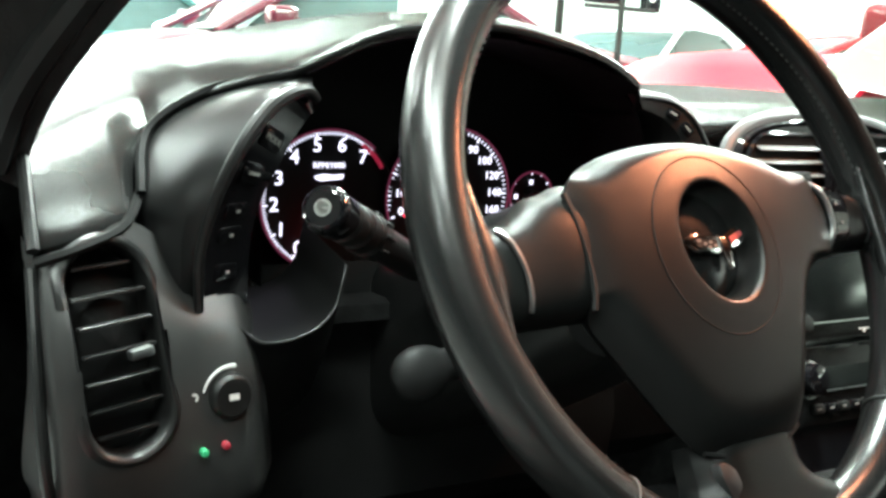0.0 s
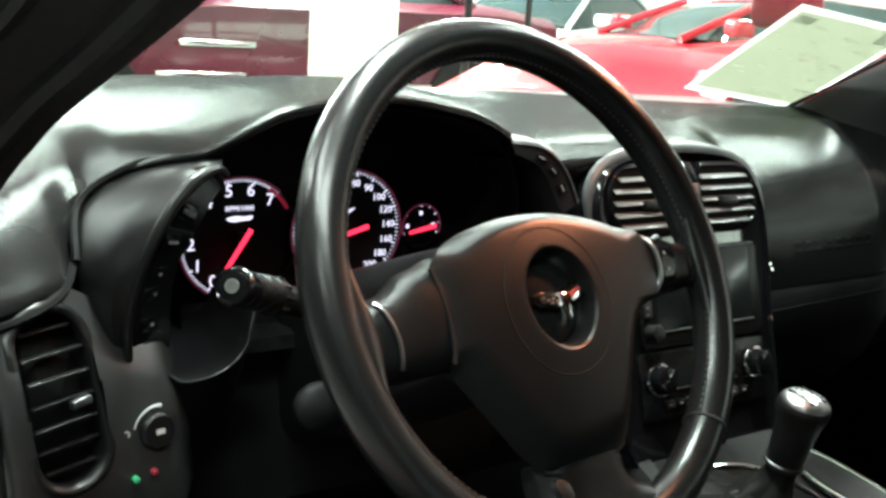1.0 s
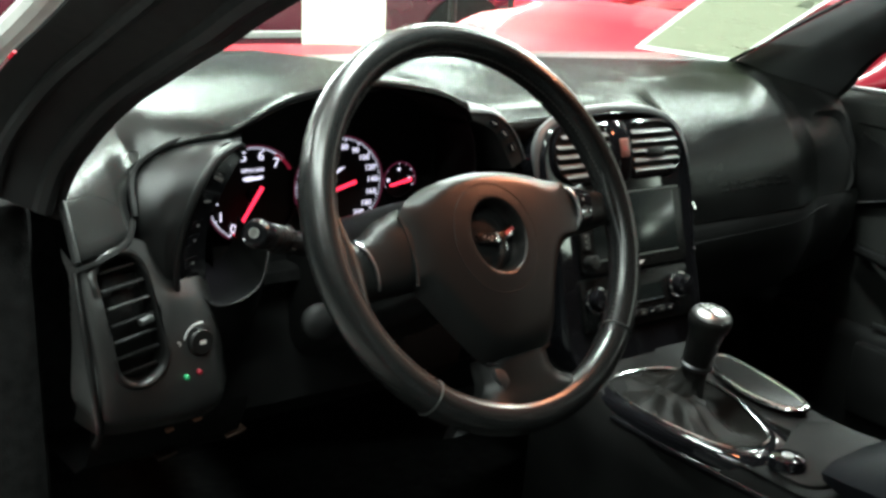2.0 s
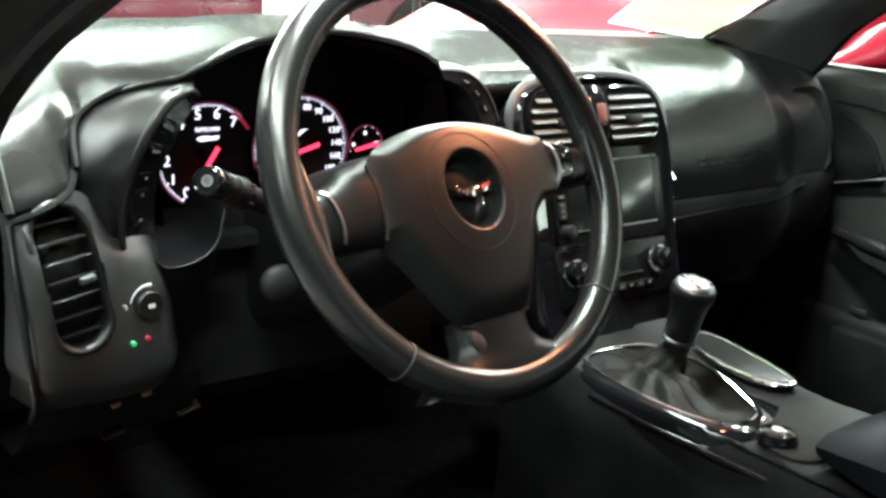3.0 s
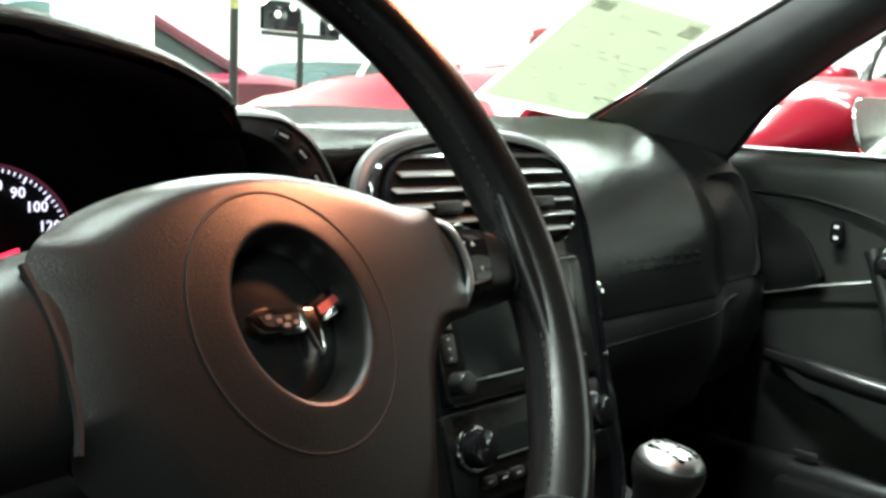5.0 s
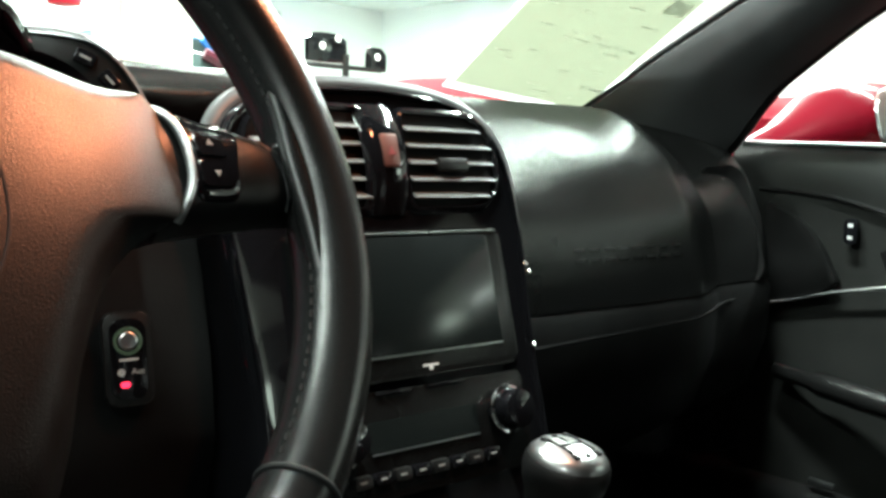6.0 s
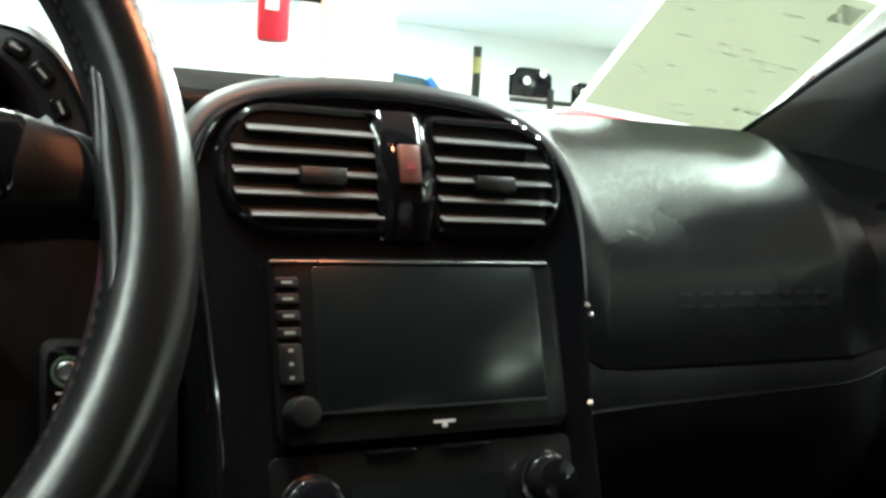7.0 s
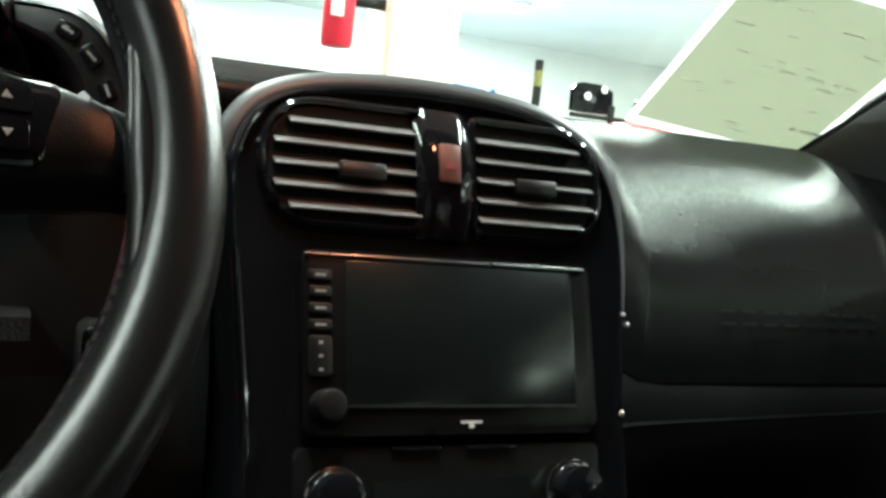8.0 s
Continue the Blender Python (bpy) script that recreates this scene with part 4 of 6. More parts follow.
for lx, ly, lz, mat, lab in ((-0.232, 0.101, 0.664, GREENGLOW, "small green indicator lamp"), (-0.219, 0.105, 0.665, REDLED, "small dim red indicator lamp")):
    lamp = thing("indicator_lamp", pose(lx, ly, lz, 84, 0, 0), lab + " in the dash panel", "indicator lamp")
    part("lens", turned([(0.0022, -0.004), (0.0022, 0.0006), (0.0016, 0.0012), (0.0008, 0.0014)], 16), mat, lamp)

# button pod beside the dials
pod = thing("button_pod", pose(0, 0, 0), "curved black pod with a column of display buttons", "switch panel")
outer = smooth_line([(-0.2300, 0.131, 0.735), (-0.2320, 0.125, 0.765), (-0.2260, 0.121, 0.795), (-0.2120, 0.122, 0.825), (-0.1920, 0.130, 0.848), (-0.1700, 0.142, 0.857), (-0.1585, 0.1490, 0.8515)], 6)
inner = smooth_line([(-0.1920, 0.157, 0.730), (-0.1930, 0.152, 0.765), (-0.1885, 0.148, 0.792), (-0.1795, 0.145, 0.813), (-0.1690, 0.146, 0.831), (-0.1595, 0.148, 0.843), (-0.1560, 0.1510, 0.8430)], 6)
gap = smooth_line([(-0.247, 0.148, 0.735), (-0.252, 0.151, 0.765), (-0.253, 0.160, 0.792), (-0.242, 0.195, 0.824), (-0.210, 0.190, 0.848), (-0.175, 0.160, 0.862), (-0.157, 0.156, 0.864)], 6)
shelf, wall = [], []
for g, a, b in zip(gap, outer, inner):
    d = b - a
    bulge = Vector((-0.002, -0.004, 0.002))
    shelf.append([g + Vector((0, 0.02, -0.006)), g, g.lerp(a, 0.14) + bulge * 0.45, g.lerp(a, 0.32) + bulge * 0.85, g.lerp(a, 0.52) + bulge, g.lerp(a, 0.72) + bulge * 0.75, g.lerp(a, 0.90) + bulge * 0.25 + Vector((0, 0.003, 0)), a + Vector((0, 0.004, 0))])
    wall.append([a + Vector((0, 0.006, 0)), a, a + d * 0.10, a + d * 0.13 + Vector((0, 0.003, 0)), a + d * 0.20 + Vector((0, 0.003, 0)), b + Vector((0, 0.002, 0)), b + Vector((0.004, 0.012, 0)), b + Vector((0.006, 0.10, 0))])
part("shelf", loft(shelf), PLASTIC, pod, "satin black cheek and shelf")
part("shell", loft(wall), GLOSS, pod, "dark button strip")
part("brow_gap", tube([p + Vector((0, 0.0, 0.004)) for p in gap[12:]], 0.0032, 6), DARK, pod, "dark gap under the brow")
part("rim", tube([p + Vector((0.0015, -0.001, 0)) for p in outer], [0.0028 + 0.0016 * math.sin(math.pi * min(1, i / (len(outer) - 1)) ** 2) for i in range(len(outer))], 10), PLASTIC, pod, "satin black raised rim")
for k, (t, word) in enumerate(((0.60, "MODE"), (0.46, ""), (0.33, ""), (0.24, ""), (0.115, ""), (0.045, ""))):
    i = int(t * (len(outer) - 1))
    c = outer[i].lerp(inner[i], 0.58) + Vector((0, 0.0020, 0))
    along = (outer[min(i + 1, len(outer) - 1)] - outer[max(i - 1, 0)]).normalized()
    across = (inner[i] - outer[i]).normalized()
    nrm = across.cross(along).normalized()
    if nrm.y > 0:
        nrm = -nrm
    up = nrm.cross(across)
    m = Matrix.Translation(c) @ Matrix((across, up, nrm)).transposed().to_4x4()
    bt = part("button", plate(rrect(0, 0, 0.019, 0.0125 if k < 2 else 0.0095, 0.002, 3), -0.003, 0.0001, 0.0001), GLOSS, pod, "", m)
    if word:
        part("print", lettering(word, 0.0052), DIM, bt, "", pose(0, 0, 0.0011))
    else:
        part("print", box(-0.0014, 0.0014, -0.0009, 0.0009, 0.0006, 0.0012) if k > 1 else box(-0.005, 0.005, -0.0010, 0.0010, 0.0006, 0.0012), DIM, bt, "small white mark")

# right-hand switch pod beyond the dials
pod2 = thing("trip_switch_pod", pose(0, 0, 0), "black oval switch pod lit orange beside the dials", "switch panel")
crest = smooth_line([(0.138, 0.220, 0.860), (0.153, 0.213, 0.8595), (0.167, 0.207, 0.8565), (0.180, 0.201, 0.846), (0.190, 0.196, 0.830), (0.197, 0.190, 0.808)], 5)
lower = smooth_line([(0.140, 0.216, 0.850), (0.149, 0.211, 0.8465), (0.159, 0.206, 0.8405), (0.168, 0.201, 0.829), (0.174, 0.196, 0.814), (0.180, 0.190, 0.798)], 5)
rows = []
for c, f in zip(crest, lower):
    d = f - c
    rows.append([c + Vector((0.012, 0.075, 0.002)), c + Vector((0.006, 0.030, 0.004)), c + Vector((0.001, 0.008, 0.003)), c, c + d * 0.10 + Vector((0, -0.0010, 0)), c + d * 0.14 + Vector((0, 0.0012, 0)), c + d * 0.5 + Vector((0, 0.0004, 0)), f + Vector((0, 0.0010, 0)), f + Vector((-0.004, 0.012, -0.004)), f + Vector((-0.012, 0.070, -0.010))])
part("shell", loft(rows), PLASTIC, pod2, "smooth crescent-shaped black shell")
for t, w in ((0.40, 0.011), (0.62, 0.011), (0.82, 0.010)):
    i = int(t * (len(crest) - 1))
    along = (crest[i + 1] - crest[i - 1]).normalized()
    across = (lower[i] - crest[i]).normalized()
    nrm = along.cross(across).normalized()
    if nrm.y > 0:
        nrm = -nrm
    m = Matrix.Translation(crest[i].lerp(lower[i], 0.58) + nrm * 0.0006) @ Matrix((along, nrm.cross(along), nrm)).transposed().to_4x4()
    bt = part("button", plate(rrect(0, 0, w, 0.0075, 0.0015, 3), -0.004, 0.0012, 0.0005), GLOSS, pod2, "", m)
    part("print", box(-0.003, 0.003, -0.0006, 0.0006, 0.0011, 0.0014), DIM, bt, "small pale mark")

# ---------------------------------------------------------------- instrument cluster
GY = 0.300
cluster = thing("instrument_cluster", pose(0, 0, 0), "recessed black dial cluster with white glowing numbers", "instrument cluster")
part("back_face", plate([(-0.175, 0.70), (0.15, 0.70), (0.15, 0.853), (0.125, 0.871), (0.06, 0.894), (-0.02, 0.900), (-0.10, 0.893), (-0.175, 0.874)], 0, 0.004), DARK, cluster, "matt black dial face", Matrix(((1, 0, 0, 0), (0, 0, -1, GY + 0.008), (0, 1, 0, 0), (0, 0, 0, 1))))
# recess walls under the hood
rows = []
arch = smooth_line([(-0.178, 0.735), (-0.180, 0.80), (-0.170, 0.858), (-0.10, 0.886), (-0.02, 0.894), (0.06, 0.884), (0.125, 0.860), (0.150, 0.82), (0.155, 0.75)], 6)
for y, k in ((0.175, 1.0), (0.21, 0.995), (0.25, 0.985), (0.30, 0.97)):
    rows.append([(-0.012 + (p[0] + 0.012) * k, max(y, 0.172 + 0.02 * (p[0] > 0.0) + 0.03 * (p[0] > 0.12)), 0.78 + (p[1] - 0.78) * k) for p in arch])
part("recess_wall", loft(rows), DARK, cluster, "matt black recess")
part("lower_shelf", loft([[(x, y, z) for x in [lerp(-0.178, 0.155, k / 12) for k in range(13)]] for y, z in ((0.300, 0.708), (0.25, 0.712), (0.212, 0.7135), (0.206, 0.711), (0.204, 0.700))]), CARPET, cluster)

lip = smooth_line([(-0.212, 0.140, 0.732), (-0.203, 0.138, 0.722), (-0.191, 0.137, 0.7125), (-0.172, 0.140, 0.7115), (-0.153, 0.145, 0.716), (-0.140, 0.149, 0.727), (-0.1345, 0.153, 0.740), (-0.130, 0.158, 0.751)], 5)
part("dial_lip", loft([[p + Vector((0.004, 0.085, 0.012)), p + Vector((0.003, 0.045, 0.006)), p + Vector((0.001, 0.012, 0.002)), p, p + Vector((0, 0.0015, -0.004)), p + Vector((0.004, 0.020, -0.030)), p + Vector((0.006, 0.050, -0.070))] for p in lip]), PLASTIC, cluster, "curved black lip below the dials")

part("lip_edge", tube([p + Vector((0, -0.0005, -0.0006)) for p in lip], 0.0012, 8), PLASTIC, cluster, "rounded lip edge")

SPIN = Matrix(((1, 0, 0, 0), (0, 0, -1, 0), (0, 1, 0, 0), (0, 0, 0, 1)))


def on_dial(cx, cz, r, deg, lift=0.0):
    """A pose on the dial at an angle counted clockwise from 12 o'clock."""
    a = radians(deg)
    return Matrix.Translation((cx + r * math.sin(a), GY - lift, cz + r * math.cos(a))) @ SPIN


def dial(name, label, cx, cz, r, a0, a1, ticks, major, words, size, needle, nlen, tail, reach=0.82):
    """A round dial; words: (text, angle) pairs, angles clockwise from 12 o'clock."""
    d = part(name, turned([(r * 1.06, -0.004), (r * 1.06, 0.002), (r * 1.01, 0.003), (r * 1.0, -0.001), (0.01, -0.0015)], 48), DARK, cluster, label, Matrix.Translation((cx, GY, cz)) @ SPIN)
    inv = (Matrix.Translation((cx, GY, cz)) @ SPIN).inverted()
    ring = [(r * 1.03 * math.sin(radians(a)), r * 1.03 * math.cos(radians(a)), 0.003) for a in np.linspace(a0, a1, 40)]
    part("edge_ring", tube(ring, 0.0009, 6), PINKGLOW, d, "faint pink rim glow")
    for k in range(ticks + 1):
        a = lerp(a0, a1, k / ticks)
        big = k % major == 0
        h = r * (0.08 if big else 0.045)
        w = 0.0005 if big else 0.0003
        part("tick", box(-w, w, -h, 0, 0, 0.0006), DIALGLOW, d, "", inv @ on_dial(cx, cz, r * 1.0, a, 0.001) @ pose(0, 0, 0, 0, 0, -a))
    for word, a in words:
        part("numeral", lettering(word, size), DIALGLOW, d, "white glowing numeral", inv @ on_dial(cx, cz, r * reach, a, 0.001))
    part("needle", plate([(-0.0019, -tail), (0.0019, -tail), (0.0012, nlen), (-0.0012, nlen)], 0.010, 0.0115), REDGLOW, d, "glowing red needle", inv @ on_dial(cx, cz, 0, 0, 0.001) @ pose(0, 0, 0, 0, 0, -needle))
    part("needle_hub", turned([(0.007, 0.0), (0.007, 0.008), (0.005, 0.0098)], 24), DARK, d, "black needle hub")
    return d


tach = dial("tachometer", "tachometer with white glowing numbers", -0.0855, 0.7685, 0.052, -148, 42, 70, 10, [(str(k), -147.5 + 26.8 * k) for k in range(8)], 0.0150, -147, 0.048, 0.012)
part("caption", lettering("RPM/1000", 0.0062), DIALGLOW, tach, "", pose(0.000, 0.0265, 0.001))
part("caption", smooth_plate([(-0.0115, 0.0180), (-0.004, 0.0200), (0.004, 0.0192), (0.0115, 0.0198), (0.010, 0.0165), (0.002, 0.0158), (-0.007, 0.0152)], 0.0008, 0.0014), DIALGLOW, tach, "white script mark")
red = [(0.0500 * math.sin(radians(a)), 0.0500 * math.cos(radians(a)), 0.0015) for a in range(32, 62, 4)]
part("redline_band", tube(red, 0.0017, 6), REDBAND, tach, "dim red line band")
speedo = dial("speedometer", "speedometer with white glowing numbers", 0.018, 0.770, 0.0540, -108, 146, 65, 5, [(w, -105 + 19.1 * k) for k, w in enumerate(["0", "10", "20", "30", "40", "60", "80", "90", "100", "120", "140", "160", "180", "200"])], 0.0092, -106, 0.046, 0.017, 0.80)
part("caption", plate([(-0.011, 0.004), (-0.003, 0.003), (0, -0.001), (0.003, 0.003), (0.011, 0.004), (0.003, -0.001), (0.0, -0.004), (-0.003, -0.001)], 0.0008, 0.0014), DIALGLOW, speedo, "small white wing mark", pose(-0.003, 0.016, 0))
small = dial("fuel_gauge", "small round gauge with a red needle", 0.097, 0.769, 0.0205, -110, 110, 8, 2, [], 0.004, -101, 0.018, 0.011)
for a in (-80, 0, 80):
    part("numeral", box(-0.0015, 0.0015, -0.0018, 0.0018, 0.0008, 0.0014), DIALGLOW, small, "", pose(0.0145 * math.sin(radians(a)), 0.0145 * math.cos(radians(a)) - 0.002, 0))

# ---------------------------------------------------------------- steering column and stalk
col = thing("steering_column", pose(0, 0.02, 0.79, 65, 0, 0), "black plastic steering column shroud", "steering column")
rows = []
for z, a, b, cy in ((-0.035, 0.052, 0.050, -0.01), (-0.07, 0.058, 0.055, -0.012), (-0.13, 0.066, 0.060, -0.014), (-0.20, 0.075, 0.065, -0.016), (-0.27, 0.080, 0.068, -0.016)):
    rows.append([(x, y + cy, z) for x, y in rrect(0, 0, 2 * a, 2 * b, 0.03)])
part("shroud", loft(rows, closed=True, caps=True), PLASTIC, col)
tilt = tube(smooth_line([(-0.06, -0.045, -0.10), (-0.10, -0.05, -0.10), (-0.130, -0.058, -0.09)]), [0.010] * 8 + [0.013, 0.015, 0.016, 0.0165, 0.016, 0.0145, 0.012, 0.008, 0.001], 18)
for v in tilt.verts:
    v.co.z = -0.096 + 0.55 * (v.co.z + 0.096)
part("tilt_lever", tilt, MATTE, col, "flattened black tilt lever")
stalk = thing("cruise_stalk", pose(0, 0, 0), "black cruise-control stalk with a round knurled end", "control stalk")
p0, p1 = Vector((-0.06, 0.174, 0.737)), Vector((-0.194, 0.040, 0.806))
ax = (p1 - p0).normalized()
mq = Matrix.Translation(p1) @ ax.to_track_quat("Z", "Y").to_matrix().to_4x4()
part("arm", turned([(0.0105, -0.16), (0.0100, -0.075), (0.0098, -0.055)], 16), PLASTIC, stalk, "", mq)
part("grip", turned([(0.0098, -0.078), (0.0122, -0.075), (0.0124, -0.062), (0.0106, -0.060), (0.0106, -0.057), (0.0122, -0.055), (0.0120, -0.043), (0.0102, -0.041), (0.0102, -0.038), (0.0116, -0.036), (0.0114, -0.026), (0.0096, -0.024), (0.0094, -0.020)], 20), PLASTIC, stalk, "ribbed grip", mq)
for k in range(10):
    a = 2 * math.pi * k / 10
    part("knurl", box(-0.0012, 0.0012, -0.0010, 0.0010, -0.074, -0.063, 0.0005), PLASTIC, stalk, "", mq @ pose(0.0124 * math.cos(a), 0.0124 * math.sin(a), 0, 0, 0, math.degrees(a)))
end = part("end_cap", turned([(0.0090, -0.022), (0.0118, -0.019), (0.0124, -0.012), (0.0124, -0.004), (0.0118, -0.001), (0.0106, 0.001), (0.0098, 0.0005), (0.0090, 0.0012)], 28), GLOSS, stalk, "round end cap", mq)
part("symbol", turned([(0.0043, 0.0014), (0.0043, 0.002), (0.0032, 0.002), (0.0036, 0.0014)], 20), DIM, end, "white gauge symbol")
part("symbol", box(-0.001, 0.004, -0.0004, 0.0004, 0.0014, 0.002), DIM, end)
stalk2 = thing("wiper_stalk", pose(0, 0, 0), "black wiper stalk on the column", "control stalk")
part("arm", tube(smooth_line([(0.05, 0.085, 0.775), (0.11, 0.07, 0.79), (0.16, 0.05, 0.80)]), [0.008] * 8 + [0.010] * 8 + [0.012], 12), PLASTIC, stalk2)

# ---------------------------------------------------------------- steering wheel
RW, RT, RX = 0.1732, 0.0150, 0.0
wheel = thing("steering_wheel", pose(0.0142, 0.0092, 0.7989, 61.65, 0, 7.5), "black leather three-spoke steering wheel, turned slightly", "steering wheel")


def rim_arc(a0, a1, n, r):
    rows = []
    for i in range(n + 1):
        a = radians(lerp(a0, a1, i / n))
        c, s = math.cos(a), math.sin(a)
        rows.append([(RX + (RW + r * math.cos(b)) * c, (RW + r * math.cos(b)) * s, 1.06 * r * math.sin(b)) for b in [2 * math.pi * k / 20 for k in range(20)]])
    return loft(rows, closed=True, caps=True)


part("upper_rim", rim_arc(-46, 229, 96, RT), LEATHER, wheel, "glossy worn black leather rim")
part("lower_rim", rim_arc(-130.5, -46.5, 32, RT * 0.985), LEATHER, wheel, "smooth lower rim section")
for a in (-46.25, 229.25 - 360):
    ring = [(RX + (RW + RT * 1.01 * math.cos(b)) * math.cos(radians(a)), (RW + RT * 1.01 * math.cos(b)) * math.sin(radians(a)), 1.06 * RT * 1.01 * math.sin(b)) for b in [2 * math.pi * k / 24 for k in range(24)]]
    part("rim_seam", tube(ring, 0.0009, 6, closed=True), STITCH, wheel, "pale seam line")
# leather flaps that join the rim to the side spokes
for name, xs, y0, y1, a0, a1 in (("right_flap", 0.1500, 0.0140, -0.0230, 13, -21), ("left_flap", -0.1400, 0.0060, -0.0420, 168, 201)):
    rows = []
    for i in range(25):
        t = i / 24
        a = radians(lerp(a0, a1, t))
        c, sn = math.cos(a), math.sin(a)
        end = abs(2 * t - 1) ** 2.2
        foot = Vector((lerp(xs, (RW - RT * 0.97) * c, end), lerp(lerp(y0, y1, t), (RW - RT * 0.97) * sn, end), lerp(0.0062, 0.0035, end)))
        crown = Vector(((RW - 0.0040) * c, (RW - 0.0040) * sn, 0.0140))
        shoulder = Vector(((RW - 0.0105) * c, (RW - 0.0105) * sn, lerp(0.0118, 0.0108, end)))
        mid = shoulder.lerp(foot, 0.5) + Vector((0, 0, 0.0004))
        rows.append([crown, crown.lerp(shoulder, 0.5) + Vector((0, 0, 0.0006)), shoulder, shoulder.lerp(mid, 0.5), mid, mid.lerp(foot, 0.6), foot, foot - Vector((0, 0, 0.012)), Vector((RW * c, RW * sn, -0.008))])
    flap = loft(rows, closed=True, caps=True)
    for _ in range(10):
        bmesh.ops.smooth_vert(flap, verts=flap.verts, factor=0.5, use_axis_x=True, use_axis_y=True, use_axis_z=True)
    part(name, flap, LEATHER, wheel, "leather flap between rim and spoke", smooth=80)
# stitches round the inner side of the rim
for k in range(150):
    a = lerp(-44, 227, k / 149)
    c, s = math.cos(radians(a)), math.sin(radians(a))
    b = radians(160)
    p = Vector((RX + (RW + RT * 1.02 * math.cos(b)) * c, (RW + RT * 1.02 * math.cos(b)) * s, 1.06 * RT * 1.02 * math.sin(b)))
    if k == 0:
        st = box(-0.0004, 0.0004, -0.0012, 0.0012, -0.0003, 0.0003)
        st_me = part("stitch", st, STITCH, wheel, "", Matrix.Translation(p) @ pose(0, 0, 0, 0, 0, a), 0)
    else:
        o = new("stitch", st_me.data)
        o.parent = wheel
        o.matrix_local = Matrix.Translation(p) @ pose(0, 0, 0, 0, 0, a)

# hub: domed airbag cover with a sunk badge bowl, two side spokes and a lower spoke
HX, HY, HA, HB = -0.0065, -0.0150, 0.0305, 0.0335


def dome(x, y):
    return 0.0195 - 0.95 * (x - 0.003) ** 2 - 0.9 * (y + 0.03) ** 2


def edge_drop(x, y):
    """How far the cover rounds off at its edge: little where it meets the side spokes."""
    near = [min(1, max(0, v)) for v in ((abs(x - 0.004) - 0.080) / 0.014, (y + 0.048) / 0.012, (0.036 - y) / 0.012)]
    return lerp(0.011, 0.0012, near[0] * near[1] * near[2])


PADOUT = [(p[0], p[1]) for p in smooth_line([(-0.0985, 0.019), (-0.0965, 0.004), (-0.0955, -0.012), (-0.0965, -0.030), (-0.100, -0.044), (-0.088, -0.066), (-0.0705, -0.093), (-0.056, -0.112), (-0.045, -0.1205), (-0.030, -0.1235), (-0.010, -0.1245), (0.012, -0.123), (0.030, -0.118), (0.042, -0.098), (0.053, -0.0705), (0.068, -0.045), (0.086, -0.031), (0.0975, -0.0255), (0.104, -0.012), (0.1050, 0.006), (0.098, 0.023), (0.072, 0.0335), (0.040, 0.041), (0.004, 0.0455), (-0.032, 0.0445), (-0.063, 0.039), (-0.085, 0.030)], 6, True)]
rows = []
for zk, sk in ((-0.0165, 0.84), (-0.0140, 0.90), (-0.0080, 0.95), (-0.0034, 0.975), (-0.0010, 1.0), (-0.0002, 1.03), (0.0, 1.06)):
    row = []
    for x, y in PADOUT:
        a = math.atan2((y - HY) / HB, (x - HX) / HA)
        qx, qy = HX + HA * sk * math.cos(a), HY + HB * sk * math.sin(a)
        row.append((qx, qy, dome(qx, qy) + zk))
    rows.append(row)
for k in range(1, 19):
    t = k / 18
    row = []
    for x, y in PADOUT:
        a = math.atan2((y - HY) / HB, (x - HX) / HA)
        qx, qy = lerp(HX + HA * 1.06 * math.cos(a), x, t), lerp(HY + HB * 1.06 * math.sin(a), y, t)
        row.append((qx, qy, dome(qx, qy) - edge_drop(x, y) * max(0, (t - 0.62) / 0.38) ** 2.2))
    rows.append(row)
rows.append([(x * 0.965, (y + 0.04) * 0.965 - 0.04, dome(x, y) - 0.016) for x, y in PADOUT])
rows.append([(x * 0.80, (y + 0.04) * 0.80 - 0.04, dome(x, y) - 0.034) for x, y in PADOUT])
part("airbag_cover", loft(rows, closed=True, caps=True), HUBMAT, wheel, "smooth black airbag cover")
part("badge_recess", loft([[(x, y, z) for x, y in ellipse(HX, HY, HA * k, HB * k, 48)] for k, z in ((0.95, 0.001), (0.90, 0.0035), (0.7, 0.0058), (0.45, 0.0072), (0.2, 0.0079), (0.03, 0.0080))], closed=True, caps=True), BADGEBOWL, wheel, "smooth black domed badge recess")


def spoke_z(x, y):
    """Height of the side spokes: a rounded bar that sinks towards the rim."""
    a = abs(x)
    top = interp(a, [(0.085, 0.0098), (0.10, 0.0090), (0.14, 0.0058), (0.17, 0.001)])[0]
    yt, yb = spoke_edges(x)
    v = (2 * y - yt - yb) / (yt - yb)
    return top - 0.004 * v * v - 0.010 * abs(v) ** 6


def spoke_edges(x):
    if x < 0:
        return interp(-x, [(0.08, 0.0275), (0.093, 0.0255), (0.113, 0.0205), (0.140, 0.0075), (0.165, 0.000)])[0], -0.0450
    return interp(x, [(0.09, 0.0265), (0.104, 0.0225), (0.133, 0.0180), (0.15, 0.0135), (0.17, 0.008)])[0], interp(x, [(0.09, -0.0300), (0.109, -0.0270), (0.135, -0.0250), (0.155, -0.0235), (0.17, -0.022)])[0]


